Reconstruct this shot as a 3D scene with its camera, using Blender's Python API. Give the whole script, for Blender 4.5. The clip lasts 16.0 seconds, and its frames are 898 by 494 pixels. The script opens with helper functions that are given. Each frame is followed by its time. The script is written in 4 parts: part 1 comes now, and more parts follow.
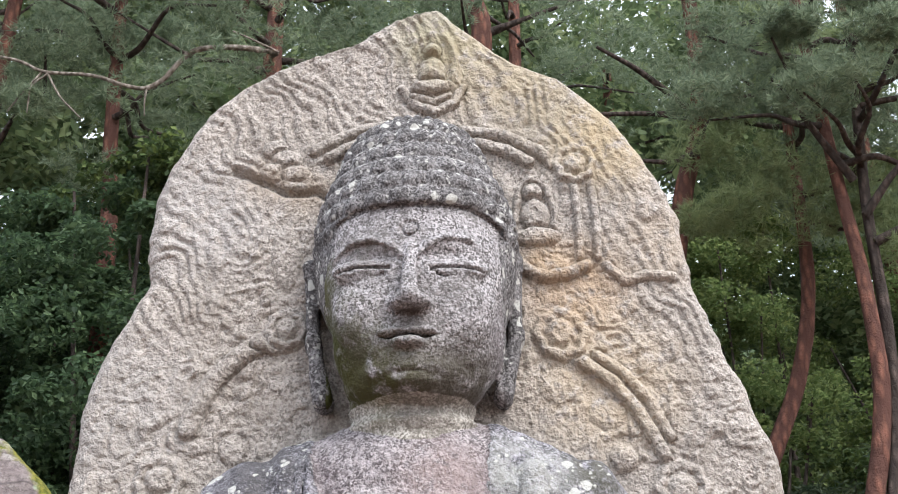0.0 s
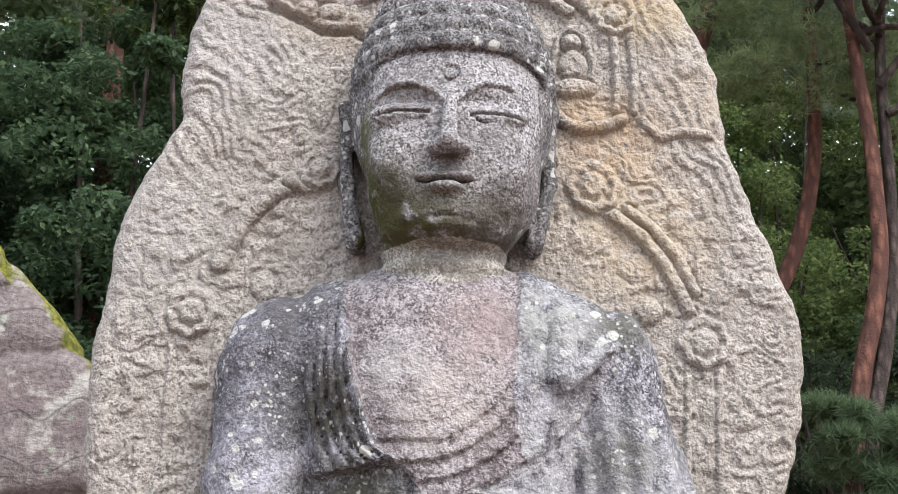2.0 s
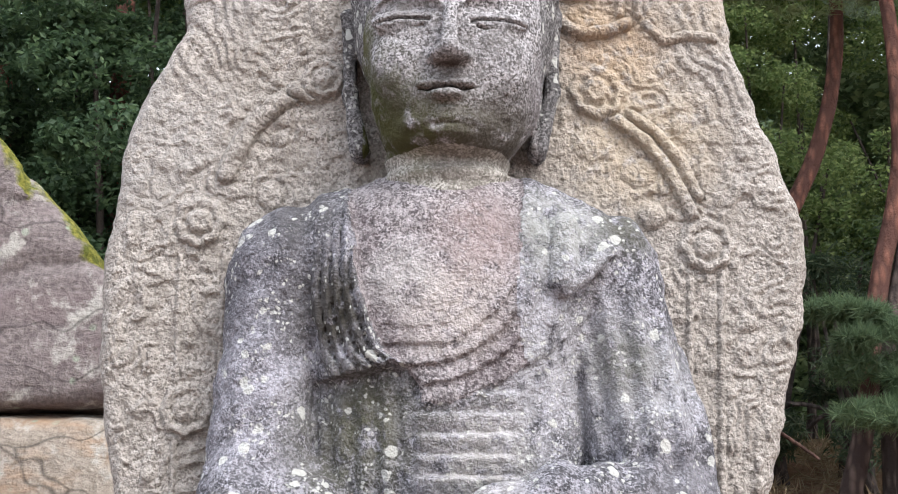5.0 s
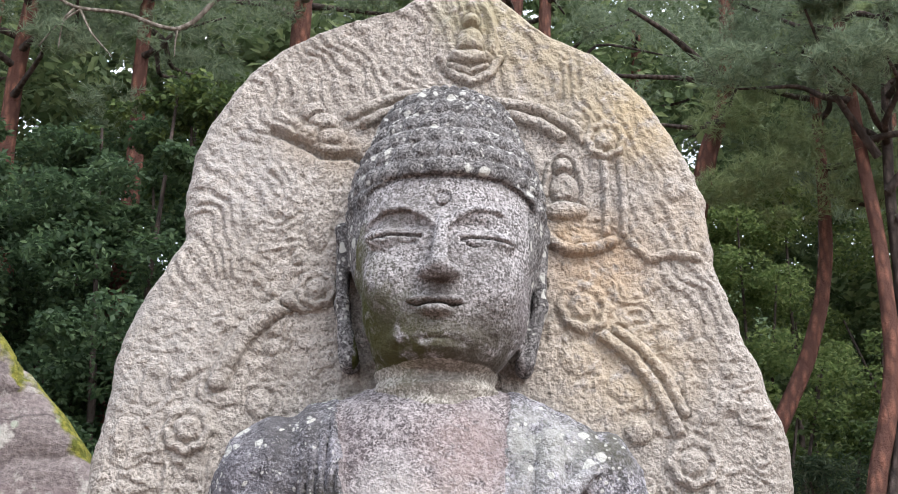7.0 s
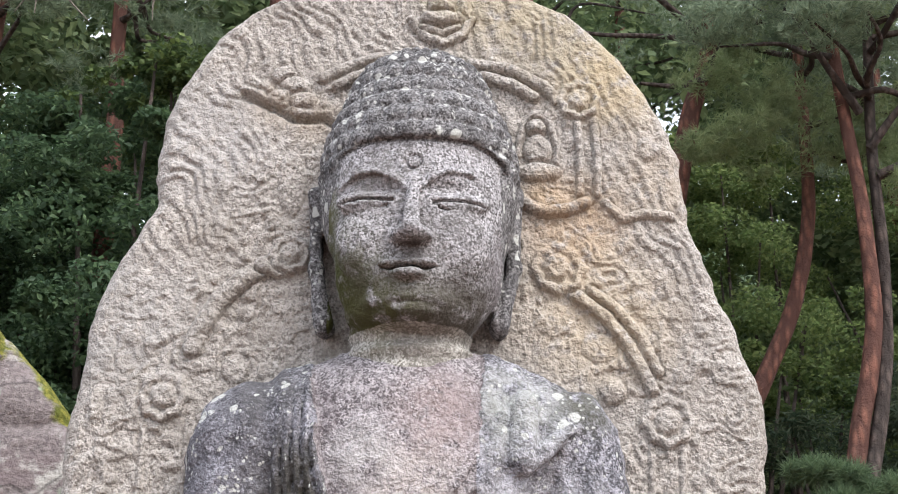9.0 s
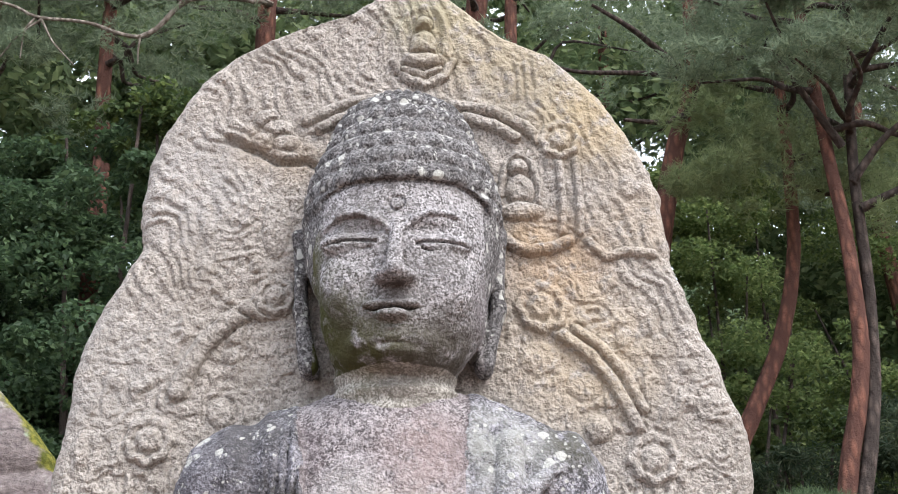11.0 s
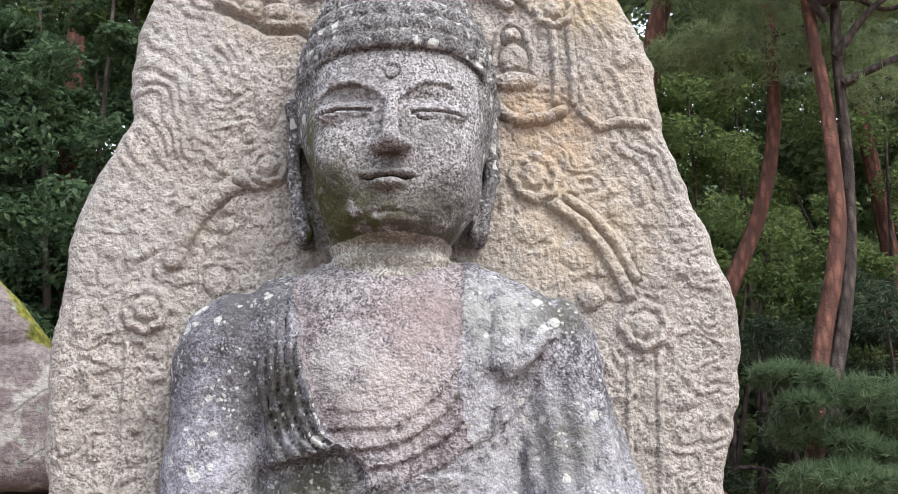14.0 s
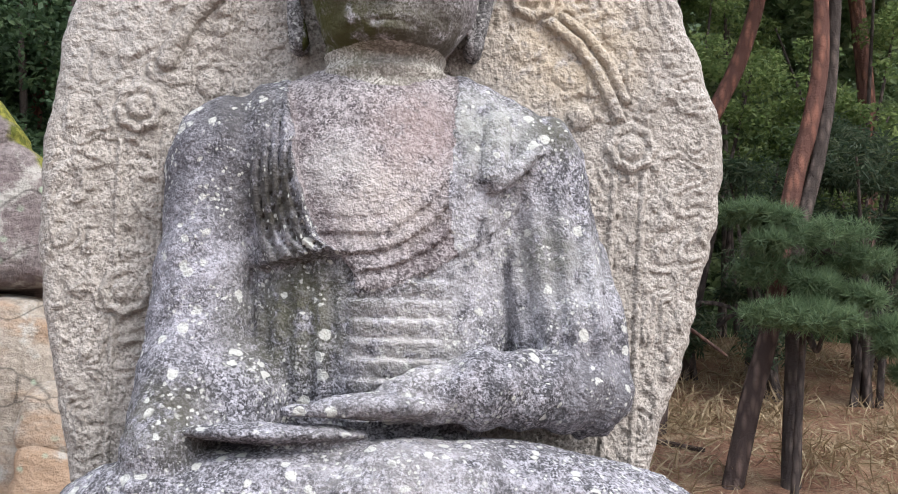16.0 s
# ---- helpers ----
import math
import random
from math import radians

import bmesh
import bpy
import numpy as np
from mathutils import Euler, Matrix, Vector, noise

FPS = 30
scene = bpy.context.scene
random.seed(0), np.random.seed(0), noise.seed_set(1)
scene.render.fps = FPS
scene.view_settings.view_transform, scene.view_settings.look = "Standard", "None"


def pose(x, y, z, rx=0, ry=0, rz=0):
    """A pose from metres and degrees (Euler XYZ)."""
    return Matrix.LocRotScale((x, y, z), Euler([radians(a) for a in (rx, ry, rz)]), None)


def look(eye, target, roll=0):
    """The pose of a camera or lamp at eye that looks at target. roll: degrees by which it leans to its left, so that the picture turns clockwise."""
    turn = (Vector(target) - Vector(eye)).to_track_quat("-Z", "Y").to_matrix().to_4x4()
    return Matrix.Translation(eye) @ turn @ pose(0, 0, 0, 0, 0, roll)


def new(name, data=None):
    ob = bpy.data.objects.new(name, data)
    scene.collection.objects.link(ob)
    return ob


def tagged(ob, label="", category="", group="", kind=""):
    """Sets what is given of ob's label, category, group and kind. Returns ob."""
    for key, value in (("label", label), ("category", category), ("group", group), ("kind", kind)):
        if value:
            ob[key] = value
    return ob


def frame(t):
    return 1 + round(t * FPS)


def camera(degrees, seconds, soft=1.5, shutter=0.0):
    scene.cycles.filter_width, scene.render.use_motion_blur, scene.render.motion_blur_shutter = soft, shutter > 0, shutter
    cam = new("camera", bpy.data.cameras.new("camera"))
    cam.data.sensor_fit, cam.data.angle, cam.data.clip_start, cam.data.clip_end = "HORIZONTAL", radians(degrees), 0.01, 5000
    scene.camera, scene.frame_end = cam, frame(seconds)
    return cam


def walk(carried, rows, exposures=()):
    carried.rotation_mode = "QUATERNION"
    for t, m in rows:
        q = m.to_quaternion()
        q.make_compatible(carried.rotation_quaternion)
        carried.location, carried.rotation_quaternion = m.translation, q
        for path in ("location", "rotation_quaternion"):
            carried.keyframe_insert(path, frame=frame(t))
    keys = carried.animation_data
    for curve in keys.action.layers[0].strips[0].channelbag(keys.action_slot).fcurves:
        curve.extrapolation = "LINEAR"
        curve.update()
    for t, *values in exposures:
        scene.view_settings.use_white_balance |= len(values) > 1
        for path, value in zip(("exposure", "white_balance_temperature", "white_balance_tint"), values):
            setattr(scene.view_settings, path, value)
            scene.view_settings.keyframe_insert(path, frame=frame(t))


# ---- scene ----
cam = camera(42.0, 16.0, soft=1.0)
PATH = [
    (0, (0.085, -3.674, 1.601), (0.106, -1.842, 2.402), -2.3),
    (0.5, (0.028, -3.662, 1.592), (0.054, -1.814, 2.355), -1.9),
    (1, (-0.118, -3.646, 1.570), (-0.065, -1.766, 2.251), -0.87),
    (1.5, (-0.126, -3.648, 1.576), (-0.081, -1.731, 2.143), 0.31),
    (2, (-0.051, -3.673, 1.582), (-0.020, -1.755, 2.147), 0.42),
    (2.5, (0.036, -3.710, 1.574), (0.067, -1.789, 2.132), 0.36),
    (3, (0.039, -3.711, 1.554), (0.073, -1.764, 2.011), 0.24),
    (3.5, (-0.023, -3.702, 1.560), (0.013, -1.741, 1.953), -0.37),
    (6, (0.032, -3.735, 1.574), (0.006, -1.797, 2.065), 0.35),
    (6.5, (0.028, -3.765, 1.614), (0.021, -1.874, 2.266), 0.75),
    (7, (0.040, -3.784, 1.633), (0.033, -1.918, 2.352), 1),
    (7.5, (0.039, -3.789, 1.631), (0.044, -1.919, 2.341), 1.1),
    (8, (0.049, -3.779, 1.632), (0.060, -1.906, 2.332), 1),
    (8.5, (0.073, -3.778, 1.632), (0.085, -1.893, 2.301), 0.7),
    (9, (0.089, -3.780, 1.639), (0.103, -1.891, 2.297), 0),
    (9.5, (0.099, -3.784, 1.642), (0.131, -1.919, 2.363), -0.4),
    (12, (0.111, -3.805, 1.640), (0.143, -1.934, 2.346), -1.3),
    (12.5, (0.137, -3.800, 1.631), (0.173, -1.920, 2.312), -1.4),
    (13, (0.141, -3.791, 1.618), (0.181, -1.902, 2.273), -1.5),
    (13.5, (0.141, -3.787, 1.617), (0.198, -1.873, 2.195), -1.6),
    (14, (0.042, -3.805, 1.612), (0.115, -1.875, 2.131), -1.4),
    (14.5, (-0.065, -3.809, 1.605), (0.031, -1.871, 2.092), -0.8),
    (15, (-0.172, -3.777, 1.554), (-0.046, -1.825, 1.970), 0.4),
    (15.5, (-0.139, -3.791, 1.545), (0.006, -1.817, 1.833), 0.9),
    (16, (-0.023, -3.853, 1.541), (0.101, -1.871, 1.777), 1.1),
]
walk(cam, [(t, look(eye, target, roll)) for t, eye, target, roll in PATH])

# ---- light: thin overcast, brighter from above, the front and the right ----
SUN_ELEVATION, SUN_TURN = 48.0, 40.0
world = bpy.data.worlds.new("world")
scene.world = world
world.use_nodes = True
sky = world.node_tree.nodes.new("ShaderNodeTexSky")
sky.sky_type, sky.sun_disc = "NISHITA", False
sky.sun_elevation, sky.sun_rotation = radians(SUN_ELEVATION), radians(180 - SUN_TURN)
sky.air_density, sky.dust_density, sky.ozone_density = 1.0, 3.0, 0.6
backdrop_node = world.node_tree.nodes["Background"]
backdrop_node.inputs["Strength"].default_value = 0.15
veil = world.node_tree.nodes.new("ShaderNodeMix")
veil.data_type = "RGBA"
veil.inputs[0].default_value, veil.inputs[7].default_value = 0.65, (7.3, 7.8, 8.6, 1.0)
world.node_tree.links.new(sky.outputs[0], veil.inputs[6])
world.node_tree.links.new(veil.outputs[2], backdrop_node.inputs["Color"])
sun = new("sun", bpy.data.lights.new("sun", "SUN"))
sun.data.energy, sun.data.angle, sun.data.color = 1.55, radians(26), (1.0, 0.985, 0.965)
sun_from = Vector((math.sin(radians(SUN_TURN)) * math.cos(radians(SUN_ELEVATION)),
                   -math.cos(radians(SUN_TURN)) * math.cos(radians(SUN_ELEVATION)), math.sin(radians(SUN_ELEVATION))))
sun.matrix_world = look(sun_from * 30, (0, 0, 0))
scene.view_settings.exposure = 1.13


# ---- material helpers ----
def mat(name, rough=0.9, spec=0.25):
    m = bpy.data.materials.new(name)
    m.use_nodes = True
    b = m.node_tree.nodes["Principled BSDF"]
    b.inputs["Roughness"].default_value = rough
    b.inputs["Specular IOR Level"].default_value = spec
    return m, m.node_tree, b


def nod(nt, kind, links=None, feature="", operation="", data_type="", blend_type=""):
    n = nt.nodes.new(kind)
    if feature:
        n.feature = feature
    if operation:
        n.operation = operation
    if data_type:
        n.data_type = data_type
    if blend_type:
        n.blend_type = blend_type
    for k, v in (links or {}).items():
        if hasattr(v, "node"):
            nt.links.new(v, n.inputs[k])
        else:
            n.inputs[k].default_value = v
    return n


def coords(nt):
    return nod(nt, "ShaderNodeTexCoord").outputs["Object"]


def noi(nt, vec, scale, detail=4.0, rough=0.55, warp=0.0):
    return nod(nt, "ShaderNodeTexNoise", {"Vector": vec, "Scale": scale, "Detail": detail, "Roughness": rough, "Distortion": warp}).outputs["Fac"]


def vor(nt, vec, scale, feature="F1"):
    return nod(nt, "ShaderNodeTexVoronoi", {"Vector": vec, "Scale": scale}, feature=feature).outputs["Distance"]


def rng(nt, v, lo, hi, a=0.0, b=1.0):
    return nod(nt, "ShaderNodeMapRange", {"Value": v, "From Min": lo, "From Max": hi, "To Min": a, "To Max": b}).outputs["Result"]


def mth(nt, op, a, b=0.0, c=0.08):
    return nod(nt, "ShaderNodeMath", {0: a, 1: b, 2: c}, operation=op).outputs[0]


def mixc(nt, fac, a, b, blend="MIX"):
    n = nod(nt, "ShaderNodeMix", data_type="RGBA", blend_type=blend)
    for k, v in ((0, fac), (6, a), (7, b)):
        if hasattr(v, "node"):
            nt.links.new(v, n.inputs[k])
        else:
            n.inputs[k].default_value = v if k == 0 else (*v, 1.0)
    return n.outputs[2]


def bump(nt, b, height, strength=0.5, dist=0.01, under=None):
    links = {"Height": height, "Strength": strength, "Distance": dist}
    if under is not None:
        links["Normal"] = under
    n = nod(nt, "ShaderNodeBump", links).outputs[0]
    nt.links.new(n, b.inputs["Normal"])
    return n


def near(nt, vec, place, inner, outer):
    """1 within inner metres of a place, 0 beyond outer."""
    d = nod(nt, "ShaderNodeVectorMath", {0: vec, 1: place}, operation="DISTANCE").outputs["Value"]
    return rng(nt, d, outer, inner)


def granite(name, dark, mid, light, grain=125.0, speck=(0.42, 0.58), stain=None, lichen=0.0, moss=(), patches=(), pits=0.35, crust=0.0, streaks=0.0, mottle=0.0):
    """Weathered granite: salt-and-pepper grain, broad stains, pale lichen discs, and patches with ragged edges: moss,
    tints and, on the face, painted shade.
    """
    m, nt, b = mat(name, 0.92, 0.15)
    v = coords(nt)
    g = noi(nt, v, grain, 1.2, 0.6)
    broad = noi(nt, v, 5.0, 5.0, 0.6)
    col = mixc(nt, rng(nt, g, speck[0], speck[1]), dark, light)
    col = mixc(nt, rng(nt, noi(nt, v, grain * 0.3, 2.0), 0.42, 0.60, 0.0, 0.5), col, mid)
    if stain:
        col = mixc(nt, mth(nt, "MULTIPLY", rng(nt, broad, 0.46, 0.62), rng(nt, g, 0.62, 0.36, 0.55, 0.95)), col, stain)
    ragged = noi(nt, v, 16.0, 5.0, 0.65)
    if mottle:
        # crusty blotches a finger wide, darker and paler than the stone
        spot = noi(nt, v, 46.0, 4.0, 0.72, 0.5)
        region = noi(nt, v, 6.5, 3.0, 0.6)
        col = mixc(nt, mth(nt, "MULTIPLY", mth(nt, "MULTIPLY", rng(nt, spot, 0.50, 0.42), rng(nt, region, 0.62, 0.40, 0.35, 1.0)), mottle), col, dark)
        col = mixc(nt, mth(nt, "MULTIPLY", mth(nt, "MULTIPLY", rng(nt, spot, 0.52, 0.60), rng(nt, region, 0.40, 0.60, 0.35, 1.0)), mottle), col, light)
    if streaks:
        st = nod(nt, "ShaderNodeMapping", {"Vector": v, "Scale": (26.0, 26.0, 2.2)}).outputs[0]
        k = mth(nt, "MULTIPLY", rng(nt, noi(nt, st, 1.0, 4.0, 0.6), 0.48, 0.62), rng(nt, g, 0.62, 0.40, 0.45, 1.0))
        col = mixc(nt, mth(nt, "MULTIPLY", k, streaks), col, dark)
    if crust:
        k = mth(nt, "MULTIPLY", rng(nt, noi(nt, v, 9.0, 8.0, 0.72, 0.4), 0.50, 0.58), rng(nt, g, 0.30, 0.5, 0.25, 1.0))
        col = mixc(nt, mth(nt, "MULTIPLY", k, crust), col, light)
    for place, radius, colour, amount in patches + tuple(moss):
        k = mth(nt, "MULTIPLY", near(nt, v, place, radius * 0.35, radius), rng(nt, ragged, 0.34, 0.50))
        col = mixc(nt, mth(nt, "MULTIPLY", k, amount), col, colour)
    if lichen:
        sc = nod(nt, "ShaderNodeVectorMath", {0: nod(nt, "ShaderNodeTexNoise", {"Vector": v, "Scale": 28.0}).outputs["Color"], "Scale": 0.03}, operation="SCALE").outputs[0]
        wob = nod(nt, "ShaderNodeVectorMath", {0: v, 1: sc}, operation="ADD")
        cell = nod(nt, "ShaderNodeTexVoronoi", {"Vector": wob.outputs[0], "Scale": 19.0})
        pick = nod(nt, "ShaderNodeSeparateXYZ", {0: cell.outputs["Color"]}).outputs
        edge = mth(nt, "SUBTRACT", mth(nt, "MULTIPLY_ADD", pick[0], 0.34), cell.outputs["Distance"])
        spots = rng(nt, edge, 0.0, 0.05)
        lift = nod(nt, "ShaderNodeSeparateXYZ", {0: nod(nt, "ShaderNodeNewGeometry").outputs["Normal"]}).outputs[2]
        want = mth(nt, "ADD", pick[1], rng(nt, lift, 0.1, 0.7, 0.0, 0.6))
        some = mth(nt, "MULTIPLY", rng(nt, want, 1.0 - 0.6 * lichen, 1.02 - 0.6 * lichen), rng(nt, noi(nt, v, 4.0, 2.0), 0.36, 0.42))
        fine = rng(nt, vor(nt, wob.outputs[0], 48.0), 0.34, 0.2)
        some2 = rng(nt, noi(nt, v, 11.0, 4.0), 0.50, 0.57)
        k = mth(nt, "MAXIMUM", mth(nt, "MULTIPLY", spots, some), mth(nt, "MULTIPLY", fine, some2))
        col = mixc(nt, mth(nt, "MULTIPLY", k, 0.8), col, (0.46, 0.46, 0.43))
    nt.links.new(col, b.inputs["Base Color"])
    h = mth(nt, "ADD", mth(nt, "MULTIPLY", g, 0.5), mth(nt, "MULTIPLY", noi(nt, v, grain * 0.4, 3.0, 0.6), 1.2))
    bump(nt, b, h, pits * 1.6, 0.014)
    return m


# Moss at left cheek and neck; dark spots under nose, chin, brow paint shade.
face_stone = granite("face_granite", (0.085, 0.080, 0.078), (0.215, 0.204, 0.208), (0.44, 0.42, 0.43), speck=(0.42, 0.56), stain=(0.15, 0.14, 0.135), mottle=0.5, pits=0.45,
                     moss=(((-0.29, -0.20, 2.70), 0.34, (0.045, 0.048, 0.012), 0.97), ((-0.30, -0.18, 2.98), 0.17, (0.055, 0.058, 0.022), 0.92), ((-0.02, -0.20, 2.55), 0.26, (0.06, 0.056, 0.024), 0.9), ((-0.145, -0.40, 3.025), 0.05, (0.10, 0.09, 0.08), 0.5), ((-0.27, -0.22, 2.98), 0.12, (0.10, 0.10, 0.05), 0.6), ((-0.08, -0.30, 2.56), 0.28, (0.055, 0.052, 0.020), 0.95),
                           ((0.16, -0.28, 2.60), 0.24, (0.075, 0.067, 0.055), 0.9), ((0.26, -0.2, 2.8), 0.14, (0.13, 0.115, 0.12), 0.8), ((-0.005, -0.43, 2.80), 0.07, (0.07, 0.06, 0.055), 0.85)))
neck_stone = granite("neck_granite", (0.13, 0.118, 0.10), (0.29, 0.27, 0.24), (0.46, 0.435, 0.395), stain=(0.15, 0.135, 0.12), mottle=0.5,
                     moss=(((-0.15, -0.35, 2.58), 0.15, (0.11, 0.11, 0.045), 0.6),))
hair_stone = granite("hair_granite", (0.045, 0.042, 0.042), (0.13, 0.124, 0.126), (0.27, 0.26, 0.262), speck=(0.42, 0.62), stain=(0.055, 0.052, 0.053), lichen=0.95, mottle=0.6)
# moss lists olive and plain dark grey or brown spots, patches mostly pale ones.
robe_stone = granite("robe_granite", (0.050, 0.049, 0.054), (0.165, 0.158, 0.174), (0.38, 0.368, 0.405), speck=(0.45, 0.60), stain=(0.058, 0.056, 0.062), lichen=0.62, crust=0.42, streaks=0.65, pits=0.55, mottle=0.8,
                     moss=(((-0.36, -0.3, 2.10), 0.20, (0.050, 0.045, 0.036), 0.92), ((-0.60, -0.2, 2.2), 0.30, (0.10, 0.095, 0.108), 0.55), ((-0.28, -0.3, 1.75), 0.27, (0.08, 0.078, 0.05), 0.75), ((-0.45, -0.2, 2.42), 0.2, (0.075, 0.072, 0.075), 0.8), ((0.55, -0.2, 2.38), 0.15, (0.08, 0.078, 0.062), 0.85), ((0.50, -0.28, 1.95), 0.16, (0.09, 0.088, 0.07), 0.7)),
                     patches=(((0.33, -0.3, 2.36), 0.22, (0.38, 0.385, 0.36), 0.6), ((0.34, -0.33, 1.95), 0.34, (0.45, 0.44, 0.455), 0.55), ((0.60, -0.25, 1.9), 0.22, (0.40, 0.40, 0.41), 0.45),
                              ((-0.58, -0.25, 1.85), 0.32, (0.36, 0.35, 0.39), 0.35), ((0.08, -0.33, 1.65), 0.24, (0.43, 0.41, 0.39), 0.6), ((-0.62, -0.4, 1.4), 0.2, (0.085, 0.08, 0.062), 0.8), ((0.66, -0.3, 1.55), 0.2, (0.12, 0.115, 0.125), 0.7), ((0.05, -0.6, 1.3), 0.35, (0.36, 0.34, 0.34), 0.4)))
chest_stone = granite("chest_granite", (0.080, 0.070, 0.072), (0.20, 0.178, 0.182), (0.40, 0.365, 0.37), speck=(0.44, 0.56), stain=(0.115, 0.092, 0.098), crust=0.35, streaks=0.4, pits=0.55, mottle=0.75,
                      patches=(((0.0, -0.35, 2.1), 0.2, (0.48, 0.43, 0.40), 0.6), ((0.1, -0.35, 2.33), 0.2, (0.31, 0.245, 0.235), 0.6), ((-0.15, -0.35, 2.2), 0.14, (0.40, 0.38, 0.37), 0.6)))
slab_stone = granite("mandorla_granite", (0.17, 0.152, 0.135), (0.30, 0.270, 0.243), (0.43, 0.394, 0.360), grain=105.0, speck=(0.38, 0.54), stain=(0.25, 0.225, 0.20), mottle=0.5,
                     patches=(((0.55, 0, 3.04), 0.24, (0.42, 0.285, 0.165), 0.5), ((0.62, 0, 2.72), 0.34, (0.43, 0.345, 0.235), 0.5), ((-0.52, 0, 3.48), 0.12, (0.32, 0.24, 0.16), 0.4),
                              ((0.85, 0, 3.2), 0.22, (0.37, 0.305, 0.235), 0.5), ((0.6, 0, 3.75), 0.33, (0.34, 0.29, 0.20), 0.6), ((0.11, 0, 4.05), 0.22, (0.29, 0.27, 0.17), 0.6),
                              ((-0.72, 0, 3.35), 0.32, (0.38, 0.365, 0.355), 0.5), ((-0.36, 0, 3.44), 0.13, (0.27, 0.20, 0.13), 0.35), ((0.45, 0, 3.16), 0.10, (0.36, 0.25, 0.14), 0.4), ((0.30, 0, 3.92), 0.3, (0.36, 0.30, 0.19), 0.5), ((0.72, 0, 3.58), 0.25, (0.40, 0.31, 0.18), 0.5), ((-0.98, 0, 2.7), 0.35, (0.33, 0.315, 0.30), 0.5)), pits=0.60)


# ---- mesh helpers ----
def mesh_np(name, verts, faces, mats, parent=None, slots=None, smooth=True):
    """One mesh object from arrays of corners and of triangles or quads."""
    verts, faces = np.asarray(verts, np.float32), np.asarray(faces, np.int32)
    me = bpy.data.meshes.new(name)
    k = faces.shape[1]
    me.vertices.add(len(verts))
    me.vertices.foreach_set("co", verts.ravel())
    me.loops.add(faces.size)
    me.loops.foreach_set("vertex_index", faces.ravel())
    me.polygons.add(len(faces))
    me.polygons.foreach_set("loop_start", np.arange(0, faces.size, k, dtype=np.int32))
    me.polygons.foreach_set("use_smooth", np.full(len(faces), smooth))
    for m in mats:
        me.materials.append(m)
    if slots is not None:
        me.polygons.foreach_set("material_index", np.asarray(slots, np.int32))
    me.update(calc_edges=True)
    me.validate()
    ob = new(name, me)
    ob.parent = parent
    return ob


def thing(name, label, category, group="", at=(0, 0, 0)):
    ob = new(name)
    ob.location = at
    return tagged(ob, label, category, group)


def lattice(i, j, k, seed):
    n = (i * 374761393 + j * 668265263 + k * 2147483647 + seed * 974634733) & 0xFFFFFFFF
    n = ((n ^ (n >> 13)) * 1274126177) & 0xFFFFFFFF
    return ((n ^ (n >> 16)) & 0xFFFF) / 65535.0


def vnoise(p, scale, seed=0, octaves=1):
    """Smooth noise from -1 to 1 at the points p."""
    total, amp, norm = 0.0, 1.0, 0.0
    for o in range(octaves):
        q = np.asarray(p, np.float64) * scale * 2**o + 100.0
        c = np.floor(q).astype(np.int64)
        f = q - c
        f = f * f * (3 - 2 * f)
        value = 0.0
        for dx in (0, 1):
            for dy in (0, 1):
                for dz in (0, 1):
                    w = (f[..., 0] if dx else 1 - f[..., 0]) * (f[..., 1] if dy else 1 - f[..., 1]) * (f[..., 2] if dz else 1 - f[..., 2])
                    value = value + w * lattice(c[..., 0] + dx, c[..., 1] + dy, c[..., 2] + dz, seed + 17 * o)
        total, norm, amp = total + amp * (2 * value - 1), norm + amp, amp * 0.5
    return total / norm


def step(a, soft=0.010):
    return 0.5 + 0.5 * np.tanh(a / soft)


def ell(p, c, r):
    q, r = p - np.array(c), np.array(r)
    a, b = np.linalg.norm(q / r, axis=-1), np.linalg.norm(q / r**2, axis=-1)
    return a * (a - 1) / np.maximum(b, 1e-6)


def capsule(p, a, b, ra, rb):
    a, b = np.array(a, float), np.array(b, float)
    h = np.clip(((p - a) @ (b - a)) / ((b - a) @ (b - a)), 0, 1)
    return np.linalg.norm(p - a - h[..., None] * (b - a), axis=-1) - (ra + (rb - ra) * h)


def join(a, b, k):
    h = np.clip(0.5 + 0.5 * (b - a) / k, 0, 1)
    return b * (1 - h) + a * h - k * h * (1 - h)


def cut(a, b, k):
    return -join(-a, b, k)


